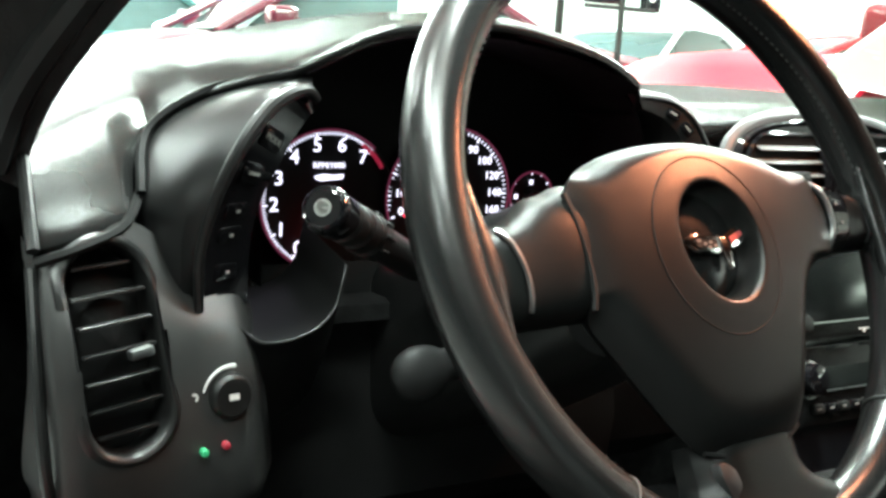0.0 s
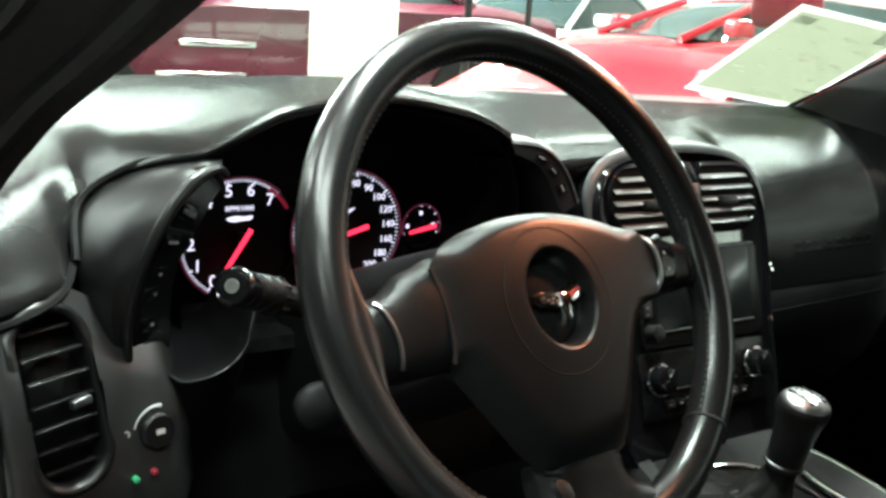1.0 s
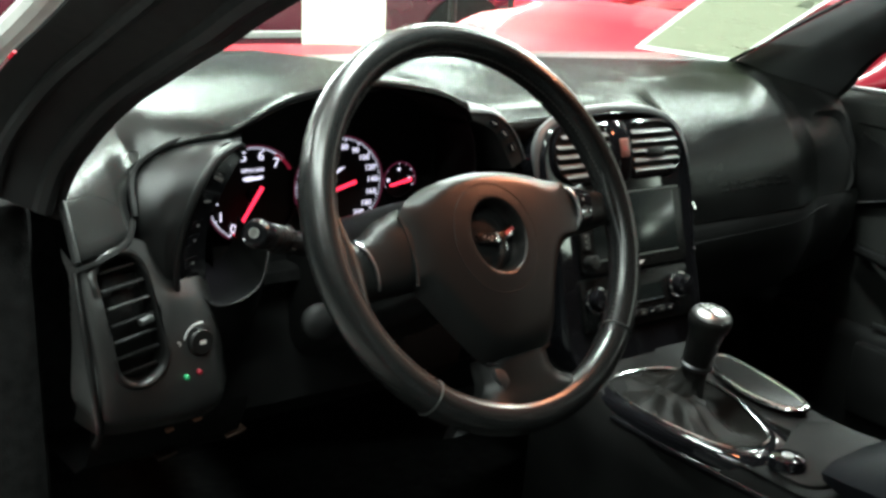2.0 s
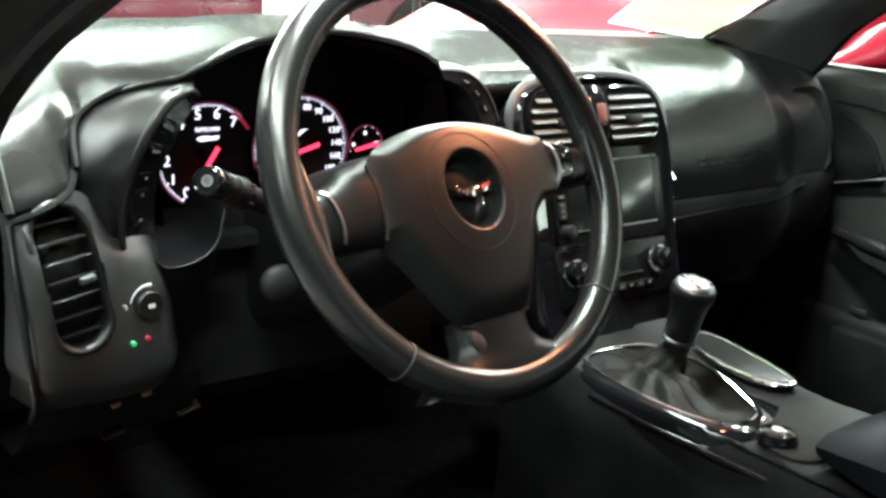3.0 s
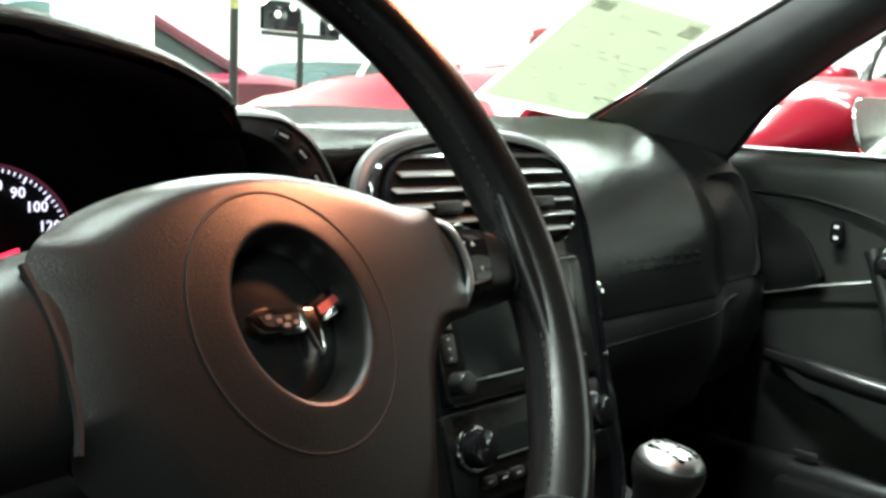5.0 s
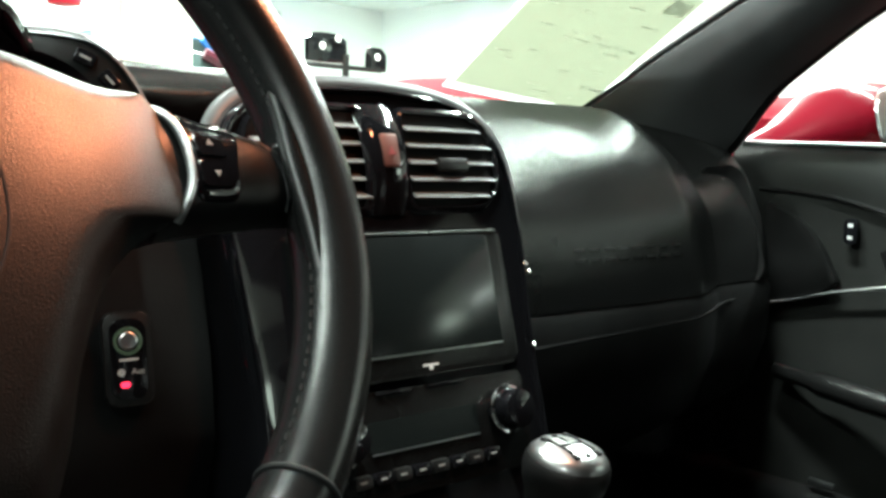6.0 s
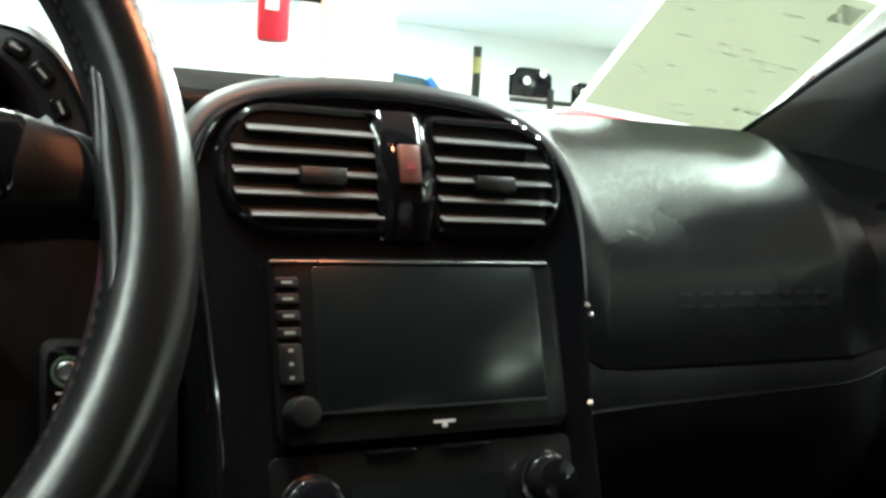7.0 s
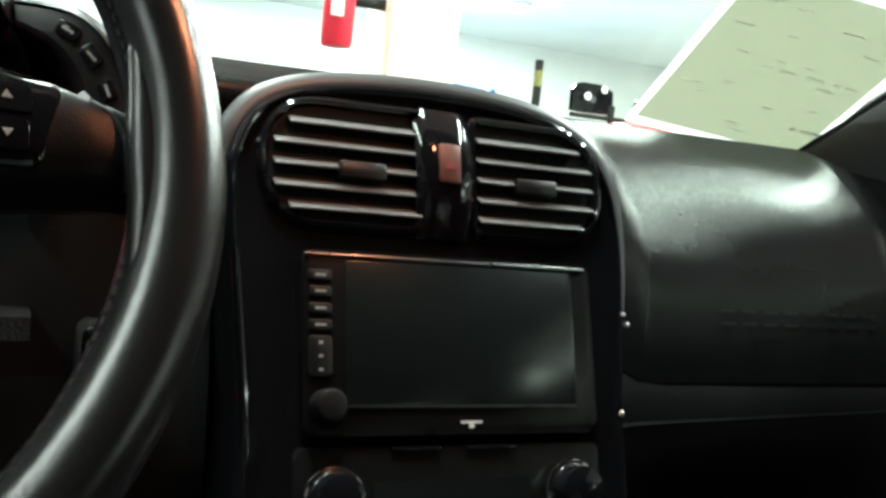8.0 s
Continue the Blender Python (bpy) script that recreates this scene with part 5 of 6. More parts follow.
for name, x0, x1, lab in (("left_spoke", -0.090, -0.162, "smooth left spoke"), ("right_spoke", 0.094, 0.166, "smooth right spoke")):
    rows = []
    for i in range(17):
        x = lerp(x0, x1, i / 16)
        yt, yb = spoke_edges(x)
        ys = [lerp(yt, yb, 0.5 - 0.5 * math.cos(math.pi * k / 18)) for k in range(19)]
        rows.append([(x, yt - 0.004, -0.020)] + [(x, y, spoke_z(x, y)) for y in ys] + [(x, yb + 0.004, -0.020)])
    part(name, loft(rows, closed=True, caps=True), HUBMAT, wheel, lab)


def on_spoke(pts, lift=0.0):
    return [(p[0], p[1], spoke_z(p[0], p[1]) + lift) for p in smooth_line(pts, 6)]


part("spoke_seam", tube([(p[0] - 0.0012, p[1], dome(p[0], p[1]) - 0.0016) for p in smooth_line([(-0.0985, 0.018), (-0.0965, 0.004), (-0.0955, -0.012), (-0.0965, -0.030), (-0.0995, -0.042)], 5)], 0.0016, 6), DARK, wheel, "dark seam")
part("spoke_trim", tube(on_spoke([(-0.1430, 0.0030), (-0.1395, -0.004), (-0.1368, -0.0137), (-0.1355, -0.024), (-0.1360, -0.038)], 0.0012), 0.0014, 6), SATIN, wheel, "bright edge trim")
part("spoke_trim", tube(on_spoke([(0.0995, 0.0235), (0.1052, 0.0150), (0.1082, 0.004), (0.1075, -0.0115), (0.1010, -0.0250)], 0.0016), 0.0018, 8), SATIN, wheel, "satin metal edge trim")
part("spoke_trim", tube(on_spoke([(0.146, 0.0100), (0.152, 0.004), (0.1555, -0.006), (0.1555, -0.020)]), 0.0008, 6), TRIMARC, wheel, "dull metal edge trim")
rows = []
for y, xl, xr, top in ((-0.115, -0.047, 0.030, 0.0045), (-0.1215, -0.0485, 0.0315, 0.0062), (-0.127, -0.0490, 0.0315, 0.0066), (-0.134, -0.0490, 0.0315, 0.0068), (-0.140, -0.0510, 0.0345, 0.0072), (-0.146, -0.0580, 0.0410, 0.0080), (-0.151, -0.068, 0.053, 0.0090), (-0.156, -0.080, 0.067, 0.0105), (-0.162, -0.091, 0.078, 0.0110), (-0.168, -0.097, 0.084, 0.0090)):
    us = [-math.cos(math.pi * k / 24) for k in range(25)]
    rows.append([(xl, y, -0.02)] + [(lerp(xl, xr, (u + 1) / 2), y, top - 0.003 * u * u - 0.011 * abs(u) ** 5) for u in us] + [(xr, y, -0.02)])
part("lower_spoke", loft(rows, closed=True, caps=True), HUBMAT, wheel, "satin black lower spoke that flares into the rim")
part("spoke_seam", tube(smooth_line([(-0.047, -0.1195, 0.0010), (-0.030, -0.1240, 0.0030), (-0.010, -0.1252, 0.0036), (0.012, -0.1236, 0.0030), (0.030, -0.1175, 0.0015)], 6), 0.0015, 6), DARK, wheel, "dark seam")
part("trim_slot", smooth_plate([(-0.0440, -0.1262), (-0.0345, -0.1278), (-0.0310, -0.137), (-0.0305, -0.1462), (-0.0370, -0.1470), (-0.0415, -0.138)], 0.000, 0.0056, 0.0012), TRIMARC, wheel, "small dull metal plate")
# fine oval line round the badge bowl, wing badge
part("oval_groove", tube([(x, y, dome(x, y) - 0.0004) for x, y in ellipse(-0.0095, -0.0165, 0.0455, 0.0495, 64)], 0.0008, 6, closed=True), DARK, wheel, "fine oval groove")
badge = part("badge", plate([(-0.0280, -0.0115), (-0.0235, -0.0096), (-0.0180, -0.0094), (-0.0165, -0.0110), (-0.0105, -0.0108), (-0.0035, -0.0114), (-0.0020, -0.0195), (-0.0060, -0.0210), (-0.0120, -0.0202), (-0.0135, -0.0188), (-0.0190, -0.0190), (-0.0225, -0.0182), (-0.0258, -0.0152)][::-1], 0.0098, 0.0125, 0.0005), CHROME, wheel, "chrome crossed-flag badge")
part("flag_field", plate([(-0.0235, -0.0126), (-0.0180, -0.0116), (-0.0160, -0.0130), (-0.0050, -0.0134), (-0.0050, -0.0180), (-0.0110, -0.0182), (-0.0130, -0.0168), (-0.0190, -0.0168), (-0.0215, -0.0158)][::-1], 0.0124, 0.0128), DARK, badge, "dark chequered field")
for fx, fy in ((-0.0195, -0.0132), (-0.0150, -0.0152), (-0.0105, -0.0146), (-0.0072, -0.0168), (-0.0120, -0.0172)):
    part("check", plate(rrect(fx, fy, 0.0026, 0.0016, 0.0004, 2), 0.0127, 0.0131), SATIN, badge)
part("flag", plate([(0.0012, -0.0125), (0.0030, -0.0105), (0.0105, -0.0085), (0.0130, -0.0066), (0.0196, -0.0054), (0.0225, -0.0075), (0.0215, -0.0124), (0.0165, -0.0146), (0.0155, -0.0163), (0.0075, -0.0186), (0.0035, -0.0190)][::-1], 0.0098, 0.0125, 0.0005), CHROME, badge, "chrome-edged flag")
part("flag_field", plate([(0.0056, -0.0126), (0.0110, -0.0108), (0.0160, -0.0090), (0.0175, -0.0115), (0.0110, -0.0146), (0.0064, -0.0160)][::-1], 0.0124, 0.0128), DULLRED, badge, "dark red flag field")
part("spear", plate([(-0.0030, -0.0120), (0.0030, -0.0122), (0.0040, -0.0190), (0.0038, -0.0270), (0.0018, -0.0305), (-0.0004, -0.0265), (-0.0020, -0.0195)][::-1], 0.0100, 0.0130, 0.0006), CHROME, badge)
part("badge_stem", plate(ellipse(-0.001, -0.0155, 0.004, 0.005, 16), 0.004, 0.0105), DARK, wheel, "black badge stem")
# spoke buttons, flush in a glossy panel


def spoke_patch(outline, lift, depth=0.004):
    pts = [Vector((p[0], p[1])) for p in outline]
    c = sum(pts, Vector((0, 0))) / len(pts)
    rows = [[(lerp(c.x, p.x, t), lerp(c.y, p.y, t), spoke_z(lerp(c.x, p.x, t), lerp(c.y, p.y, t)) + lift - dz) for p in pts] for t, dz in ((0.02, 0), (0.4, 0), (0.75, 0), (0.94, 0.0), (1.0, 0.0005), (1.0, depth))]
    return loft(rows, closed=True, caps=True)


bh = part("button_panel", spoke_patch(smooth_line([(0.1115, 0.0180), (0.124, 0.0165), (0.1365, 0.0115), (0.1325, -0.004), (0.1295, -0.0165), (0.1200, -0.0185), (0.1105, -0.0170), (0.1125, -0.002)], 4, True), 0.0006), GLOSS, wheel, "glossy black button panel")
for by in (0.0038, -0.0085):
    part("button", spoke_patch(rrect(0.1203 + 0.1 * (by + 0.002), by, 0.0140, 0.0105, 0.0018, 3), 0.0014), GLOSS, bh)
    part("button_mark", plate([(-0.0016, -0.0010), (0.0016, -0.0010), (0.0, 0.0016)], 0.0, 0.0004), DIM, bh, "small arrow mark", Matrix.Translation((0.1203, by, spoke_z(0.1203, by) + 0.0014)) @ pose(0, 0, 0, 0, 0, 0 if by > -0.002 else 180))
part("switch", spoke_patch(rrect(0.126, 0.0175, 0.024, 0.0045, 0.0015, 3), 0.0012), GLOSS, bh, "glossy upper switch")
# ---------------------------------------------------------------- centre stack
STACK = pose(XC, 0.207, 0.749, 73, 0, 0)
stack = thing("centre_stack", STACK, "glossy black centre stack surround", "centre console")
OUT = smooth_line([(-0.116, -0.217), (-0.127, -0.08), (-0.134, 0.03), (-0.130, 0.063), (-0.112, 0.0865), (-0.07, 0.0995), (0.0, 0.103), (0.06, 0.0965), (0.094, 0.079), (0.110, 0.049), (0.114, 0.0), (0.108, -0.08), (0.095, -0.217), (0.0, -0.224)], 6, True)
rows = [[(x, y, -0.09) for x, y in OUT], [(x * 1.0, y, -0.012) for x, y in OUT], [(x * 0.985, y * 0.985, -0.002) for x, y in OUT], [(x * 0.96, y * 0.96, 0.002) for x, y in OUT], [(x * 0.90, y * 0.93, 0.0) for x, y in OUT], [(x * 0.5, y * 0.5, 0.0) for x, y in OUT]]
part("surround", loft(rows, closed=True, caps=True), GLOSS, stack, "glossy black stack surround")
part("edge_bead", tube([(x * 0.955, y * 0.955, 0.0022) for x, y in OUT], 0.0017, 8, closed=True), GLOSS, stack, "raised glossy edge bead")
BAND = smooth_line([(-0.1335, 0.01), (-0.134, 0.035), (-0.130, 0.064), (-0.111, 0.0875), (-0.07, 0.1005), (0.0, 0.104), (0.06, 0.0975), (0.095, 0.080), (0.111, 0.050), (0.115, 0.0), (0.111, -0.05)], 6)
part("vinyl_band", tube([(x, y, -0.007) for x, y in BAND], [0.0072 * min(1, 0.12 + 0.07 * min(i, len(BAND) - 1 - i)) for i in range(len(BAND))], 10, flat=0.8), BANDM, stack, "satin grey edge roll")


def vent_unit(name, cx, w, lever_x, side):
    v = thing(name, STACK @ pose(cx, 0.0515, 0.0), "black dash air vent with five satin slats", "air vent", "centre air vents")
    big, small = 0.030, 0.006
    ro = (small, small, big, big) if side < 0 else (big, big, small, small)
    ri = tuple(r - 0.003 for r in ro)
    part("frame", loft([[(x, y, z) for x, y in rrect4(0, 0, w + e, 0.064 + e, [r + e / 2 for r in ri], 8)] for e, z in ((0.012, 0.0), (0.008, 0.0042), (0.004, 0.0052), (0.0, 0.0030), (-0.002, -0.004))], closed=True), GLOSS, v, "glossy black vent frame")
    part("duct", plate(rrect4(0, 0, w, 0.064, ri, 8), 0.0004, 0.0012), DARK, v)
    for k in range(5):
        yy = -0.0250 + 0.0118 * k
        inset = 0.011 if abs(yy) > 0.0185 else 0.003
        x0 = -w / 2 + (inset if side < 0 else 0.0)
        x1 = w / 2 - (inset if side > 0 else 0.0)
        part("slat", box(x0, x1, -0.0008, 0.0008, -0.0050, 0.0050, 0.0006, 2), SLATM, v, "", pose(0, yy, 0.0030, 38, 0, 0))
    part("lever", box(lever_x - 0.0135, lever_x + 0.0135, -0.009, 0.000, 0.002, 0.010, 0.0016, 2), PLASTIC, v, "black slide lever")
    return v


vent_unit("left_centre_vent", -0.0670, 0.087, 0.008, -1)
vent_unit("right_centre_vent", 0.0535, 0.080, -0.004, 1)
haz = thing("hazard_switch", STACK @ pose(-0.0095, 0.0515, 0.0), "red hazard switch on a glossy black bridge", "switch")
part("bridge", loft([[(x, y, 0.001 + 0.0135 * (1 - (y / 0.043) ** 2) - 0.006 * (x / 0.018) ** 4) for x in (-0.018, -0.016, -0.012, -0.006, 0.0, 0.006, 0.012, 0.016, 0.018)] for y in (-0.0385, -0.036, -0.030, -0.02, -0.01, 0.0, 0.01, 0.02, 0.028, 0.034, 0.037)]), GLOSS, haz)
part("button", box(-0.0068, 0.0068, -0.009, 0.014, 0.008, 0.0158, 0.0018), HAZRED, haz, "dull red hazard button")
part("symbol", plate([(-0.0034, -0.001), (0.0034, -0.001), (0.0, 0.005)], 0.0157, 0.0162), DULLRED, haz, "red triangle")

nav = thing("navigation_unit", STACK @ pose(-0.0068, -0.0473, 0.0), "black navigation unit with a dark switched-off screen", "navigation unit")
part("bezel", plate(rrect(0.0022, 0.0008, 0.176, 0.097, 0.006), 0.0, 0.007, 0.0025), STACKBLACK, nav)
part("top_strip", box(-0.0855, 0.0865, 0.0455, 0.0475, 0.0062, 0.0082, 0.0008), NAVSTRIP, nav, "thin bright metal strip")
part("screen", plate(rrect(0.0068, 0.0058, 0.140, 0.0770, 0.003), 0.0065, 0.0078, 0.0005), SCREEN, nav, "dark switched-off screen")
part("screen_edge", box(-0.062, 0.076, -0.0334, -0.0320, 0.0076, 0.0084), NAVSTRIP, nav, "thin bright lower screen edge")
for by in (0.0353, 0.0267, 0.0178, 0.0091):
    b = part("button", plate(rrect(-0.077, by, 0.0125, 0.0055, 0.001, 3), 0.0065, 0.009, 0.0006), PLASTIC, nav)
    part("print", box(-0.080, -0.074, by - 0.0007, by + 0.0007, 0.0089, 0.0092), DIM, b, "small unreadable print")
b = part("button", plate(rrect(-0.077, -0.007, 0.0125, 0.021, 0.002, 3), 0.0065, 0.009, 0.0006), PLASTIC, nav, "rocker button")
for by in (0.000, -0.007, -0.014):
    part("print", box(-0.0782, -0.0758, by - 0.0008, by + 0.0008, 0.0089, 0.0092), DIM, b)
part("volume_knob", turned([(0.0085, 0.0), (0.0085, 0.012), (0.0075, 0.014), (0.006, 0.0145)], 24), PLASTIC, nav, "small black volume knob", pose(-0.0745, -0.0324, 0.006))
part("logo_mark", box(0.0025, 0.0155, -0.0420, -0.0405, 0.0069, 0.0075), MARK, nav, "small pale mark")
part("logo_mark", box(0.0075, 0.0105, -0.0445, -0.0420, 0.0069, 0.0075), MARK, nav)

clim = thing("climate_panel", STACK @ pose(-0.0080, -0.1335, 0.0), "black climate panel with two chrome-ringed knobs", "climate control")
part("plate", plate(rrect(0.002, 0, 0.182, 0.066, 0.005), 0.0, 0.004, 0.0015), STACKBLACK, clim)
part("ledge", box(-0.0365, -0.008, 0.0305, 0.0325, 0.003, 0.0065, 0.0006), GLOSS, clim)
part("ledge", box(0.007, 0.038, 0.0305, 0.0325, 0.003, 0.0065, 0.0006), GLOSS, clim)
part("display", plate(rrect(0.0, 0.0055, 0.092, 0.019, 0.002), 0.003, 0.0048), SCREEN, clim, "dark greenish display")
part("display_edge", box(-0.045, 0.045, -0.0055, -0.0045, 0.0046, 0.0056), SATIN, clim)
for kx in (-0.0695, 0.0705):
    k = part("knob", turned([(0.0145, 0.003), (0.0150, 0.007), (0.0135, 0.020), (0.0125, 0.0225), (0.010, 0.0235)], 32), GLOSS, clim, "black knob with a chrome ring", pose(kx, 0.007, 0))
    part("ring", tube([(0.0150 * math.cos(a), 0.0150 * math.sin(a), 0.010) for a in [2 * math.pi * j / 32 for j in range(32)]], 0.0019, 8, closed=True), CHROME, k, "chrome ring")
for j in range(8):
    part("button", plate(rrect(-0.056 + 0.0155 * j, -0.0195, 0.0135, 0.008, 0.002, 3), 0.003, 0.008, 0.001), GLOSS if j % 2 else PLASTIC, clim)
    part("print", box(-0.059 + 0.0155 * j, -0.054 + 0.0155 * j, -0.0202, -0.0188, 0.0079, 0.0082), DIM, clim)

# screw caps along the stack side
for sx, sy in ((0.1085, -0.026), (0.111, -0.032), (0.103, -0.085)):
    part("side_stud", turned([(0.0022, -0.002), (0.0022, 0.002), (0.001, 0.003)], 12), CHROME, stack, "tiny bright stud", pose(sx, sy, 0.002))

# start button beside the column
sb = thing("start_button_plate", pose(0.190, 0.215, 0.684, 80, 0, 0) @ pose(0, 0, 0, 0, -14, 0) @ Matrix.Scale(0.66, 4), "tall black start-button plate with a green ring", "push button")
part("bezel", plate(rrect(0, 0, 0.040, 0.080, 0.010), -0.03, 0.003, 0.002), PLASTIC, sb)
part("face", plate(rrect(0, 0, 0.030, 0.068, 0.010), 0.002, 0.005, 0.001), GLOSS, sb)
part("ring", tube([(0.0105 * math.cos(a), 0.015 + 0.0105 * math.sin(a), 0.0055) for a in [2 * math.pi * j / 28 for j in range(28)]], 0.0016, 6, closed=True), RINGGLOW, sb, "dim green ring")
part("button", turned([(0.008, 0.0), (0.008, 0.007), (0.006, 0.008), (0.004, 0.0075)], 24), SATIN, sb, "round satin button", pose(0, 0.015, 0))
part("print", box(-0.008, 0.008, -0.0015, 0.0005, 0.005, 0.0055), MARK, sb)
part("print", turned([(0.0032, 0.005), (0.0032, 0.0056), (0.0018, 0.0056), (0.0018, 0.005)], 16), MARK, sb, "small ring mark", pose(-0.007, -0.011, 0))
part("print", lettering("Acc", 0.007), MARK, sb, "", pose(0.007, -0.011, 0.0054))
part("lamp", plate(rrect(-0.004, -0.0215, 0.008, 0.005, 0.0024), 0.005, 0.0062, 0.0005), REDGLOW, sb, "red glowing lamp")

# ---------------------------------------------------------------- centre console and shifter
def well(y):
    """Depth of the shifter well along the console, from 0 to 1."""
    return min(1, max(0, (0.125 - y) / 0.03)) * min(1, max(0, (y + 0.075) / 0.03))


con = thing("centre_console", pose(0, 0, 0), "black centre console between the seats", "console")
rows = []
for i in range(29):
    y = lerp(0.20, -1.0, i / 28)
    top = interp(y, [(-1.0, 0.56), (-0.16, 0.535), (0.0, 0.53), (0.10, 0.535), (0.16, 0.56), (0.2, 0.585)])[0]
    hl = interp(y, [(-1.0, 0.09), (-0.1, 0.098), (0.05, 0.115), (0.2, 0.125)])[0]
    rows.append([(XC - hl - 0.02, y, 0.21), (XC - hl - 0.008, y, top - 0.05), (XC - hl, y, top - 0.012), (XC - hl + 0.012, y, top), (XC - 0.092, y, top), (XC - 0.086, y, top - 0.032 * well(y)), (XC + 0.016, y, top - 0.032 * well(y)), (XC + 0.024, y, top), (XC + hl - 0.012, y, top), (XC + hl, y, top - 0.012), (XC + hl + 0.008, y, top - 0.05), (XC + hl + 0.02, y, 0.21)])
part("body", loft(rows, caps=True), CONSOLE, con)
RING = smooth_line([(0.283, 0.105), (0.300, 0.128), (0.345, 0.132), (0.385, 0.122), (0.405, 0.09), (0.400, 0.03), (0.375, -0.03), (0.350, -0.070), (0.315, -0.078), (0.288, -0.055), (0.277, 0.0), (0.276, 0.06)], 6, True)
COLLAR = smooth_line([(0.266, 0.118), (0.292, 0.147), (0.345, 0.152), (0.392, 0.143), (0.419, 0.10), (0.416, 0.03), (0.398, -0.03), (0.380, -0.085), (0.310, -0.108), (0.277, -0.072), (0.265, 0.0), (0.263, 0.06)], 6, True)
rows = []
for k, z in ((-0.10, 0.512), (0.0, 0.522), (0.06, 0.529), (0.18, 0.5340), (0.36, 0.5370), (0.62, 0.5390), (0.88, 0.5400), (1.0, 0.5395), (1.0, 0.518)):
    rows.append([(lerp(c[0], p[0], k), lerp(c[1], p[1], k), z) for c, p in zip(COLLAR, RING)])
part("shifter_trim", loft(rows, closed=True), GLOSS, con, "glossy black shifter surround")
part("shifter_edge", tube([(p[0], p[1], 0.5400) for p in RING], 0.0019, 8, closed=True), CHROME, con, "thin chrome shifter ring")
TRAY = smooth_line([(0.425, 0.03), (0.440, 0.085), (0.462, 0.115), (0.486, 0.118), (0.490, 0.09), (0.478, 0.02), (0.462, -0.03), (0.445, -0.04), (0.428, -0.02)], 6, True)
part("tray_trim", tube([(p[0], p[1], 0.538) for p in TRAY], 0.005, 8, closed=True, flat=0.7), CHROME, con, "polished chrome tray ring")
part("tray_lid", plate([(p[0], p[1]) for p in TRAY], 0.53, 0.540, 0.002), PLASTIC, con, "dull black tray lid")
part("glossy_plate", plate(smooth_line([(0.36, -0.085), (0.41, -0.06), (0.44, -0.07), (0.455, -0.12), (0.45, -0.17), (0.34, -0.17), (0.30, -0.15), (0.31, -0.10)], 5, True), 0.53, 0.5385, 0.003), MATTE, con, "satin black console plate")
kb = part("drive_knob", turned([(0.020, 0.0), (0.020, 0.005), (0.017, 0.011), (0.012, 0.0125)], 28), GLOSS, con, "round black selector knob", pose(0.319, -0.118, 0.537))
part("cap", turned([(0.006, 0.0123), (0.006, 0.0135), (0.004, 0.014)], 20), SATIN, kb, "pale selector cap")
part("side_strip", tube([(0.262, 0.08, 0.520), (0.266, 0.0, 0.518), (0.275, -0.10, 0.516), (0.288, -0.2, 0.516)], 0.0035, 8), GLOSS, con, "glossy black console edge strip")

arm = thing("console_armrest", pose(XC, 0, 0), "dark leather console armrest lid", "armrest")
rows = []
for i in range(15):
    y = lerp(-0.165, -0.60, i / 14)
    k = min(1, 0.35 + i * 0.25)
    rows.append([(-0.085 * k ** 0.3, y, 0.545), (-0.092 * k ** 0.3, y, 0.545 + 0.03 * k), (-0.07 * k ** 0.3, y, 0.545 + 0.055 * k), (0, y, 0.545 + 0.062 * k), (0.07 * k ** 0.3, y, 0.545 + 0.055 * k), (0.092 * k ** 0.3, y, 0.545 + 0.03 * k), (0.085 * k ** 0.3, y, 0.545)])
part("lid", loft(rows, caps=True), ARMPAD, arm)

SHIFT = pose(0.370, 0.066, 0.534, 10, 2, 0)
sh = thing("gear_shifter", SHIFT, "short gear shifter with a silver-capped black knob", "gear shifter")
BOOT = [(0.056, -0.026), (0.050, -0.018), (0.042, -0.011), (0.034, -0.007), (0.028, -0.004), (0.0245, 0.001), (0.0222, 0.008), (0.0200, 0.014), (0.0170, 0.020), (0.0150, 0.030), (0.0140, 0.046)]
boot = turned(BOOT, 56)
for v in boot.verts:
    a = math.atan2(v.co.y, v.co.x)
    r = v.co.xy.length
    low = min(1, max(0, 1 - (v.co.z + 0.02) / 0.050))
    fold = (0.0042 * math.cos(4 * a + 90 * v.co.z + 0.6) + 0.0026 * math.sin(9 * a - 120 * v.co.z) + 0.0012 * math.sin(17 * a + 1.3)) * min(1, r / 0.035) * min(1, 1.3 * low)
    v.co.z += 0.0050 * low * math.sin(3 * a + 1) * min(1, r / 0.04) + 0.6 * fold
    v.co.x += fold * math.cos(a) - 0.020 * low
    v.co.y = v.co.y * (1 + 0.45 * low) + fold * math.sin(a) + 0.004 * low
part("boot", boot, BOOTM, sh, "creased black leather boot")
# slack leather from the ring to the foot of the boot
foot = Vector((0.350, 0.066, 0))
skirt = []
for k in range(11):
    t = k / 10
    row = []
    for j, p in enumerate(RING):
        a = 2 * math.pi * j / len(RING)
        q = Vector((p[0], p[1], 0)).lerp(foot, 0.82 * t)
        drop = -0.017 * math.sin(math.pi * min(1, 1.25 * t)) + 0.016 * max(0, t - 0.75)
        fold = (0.0034 * math.sin(5 * a + 4.0 * t) + 0.0020 * math.sin(11 * a - 6 * t + 1.0)) * math.sin(math.pi * t)
        row.append((q.x, q.y, 0.5385 + drop + fold))
    skirt.append(row)
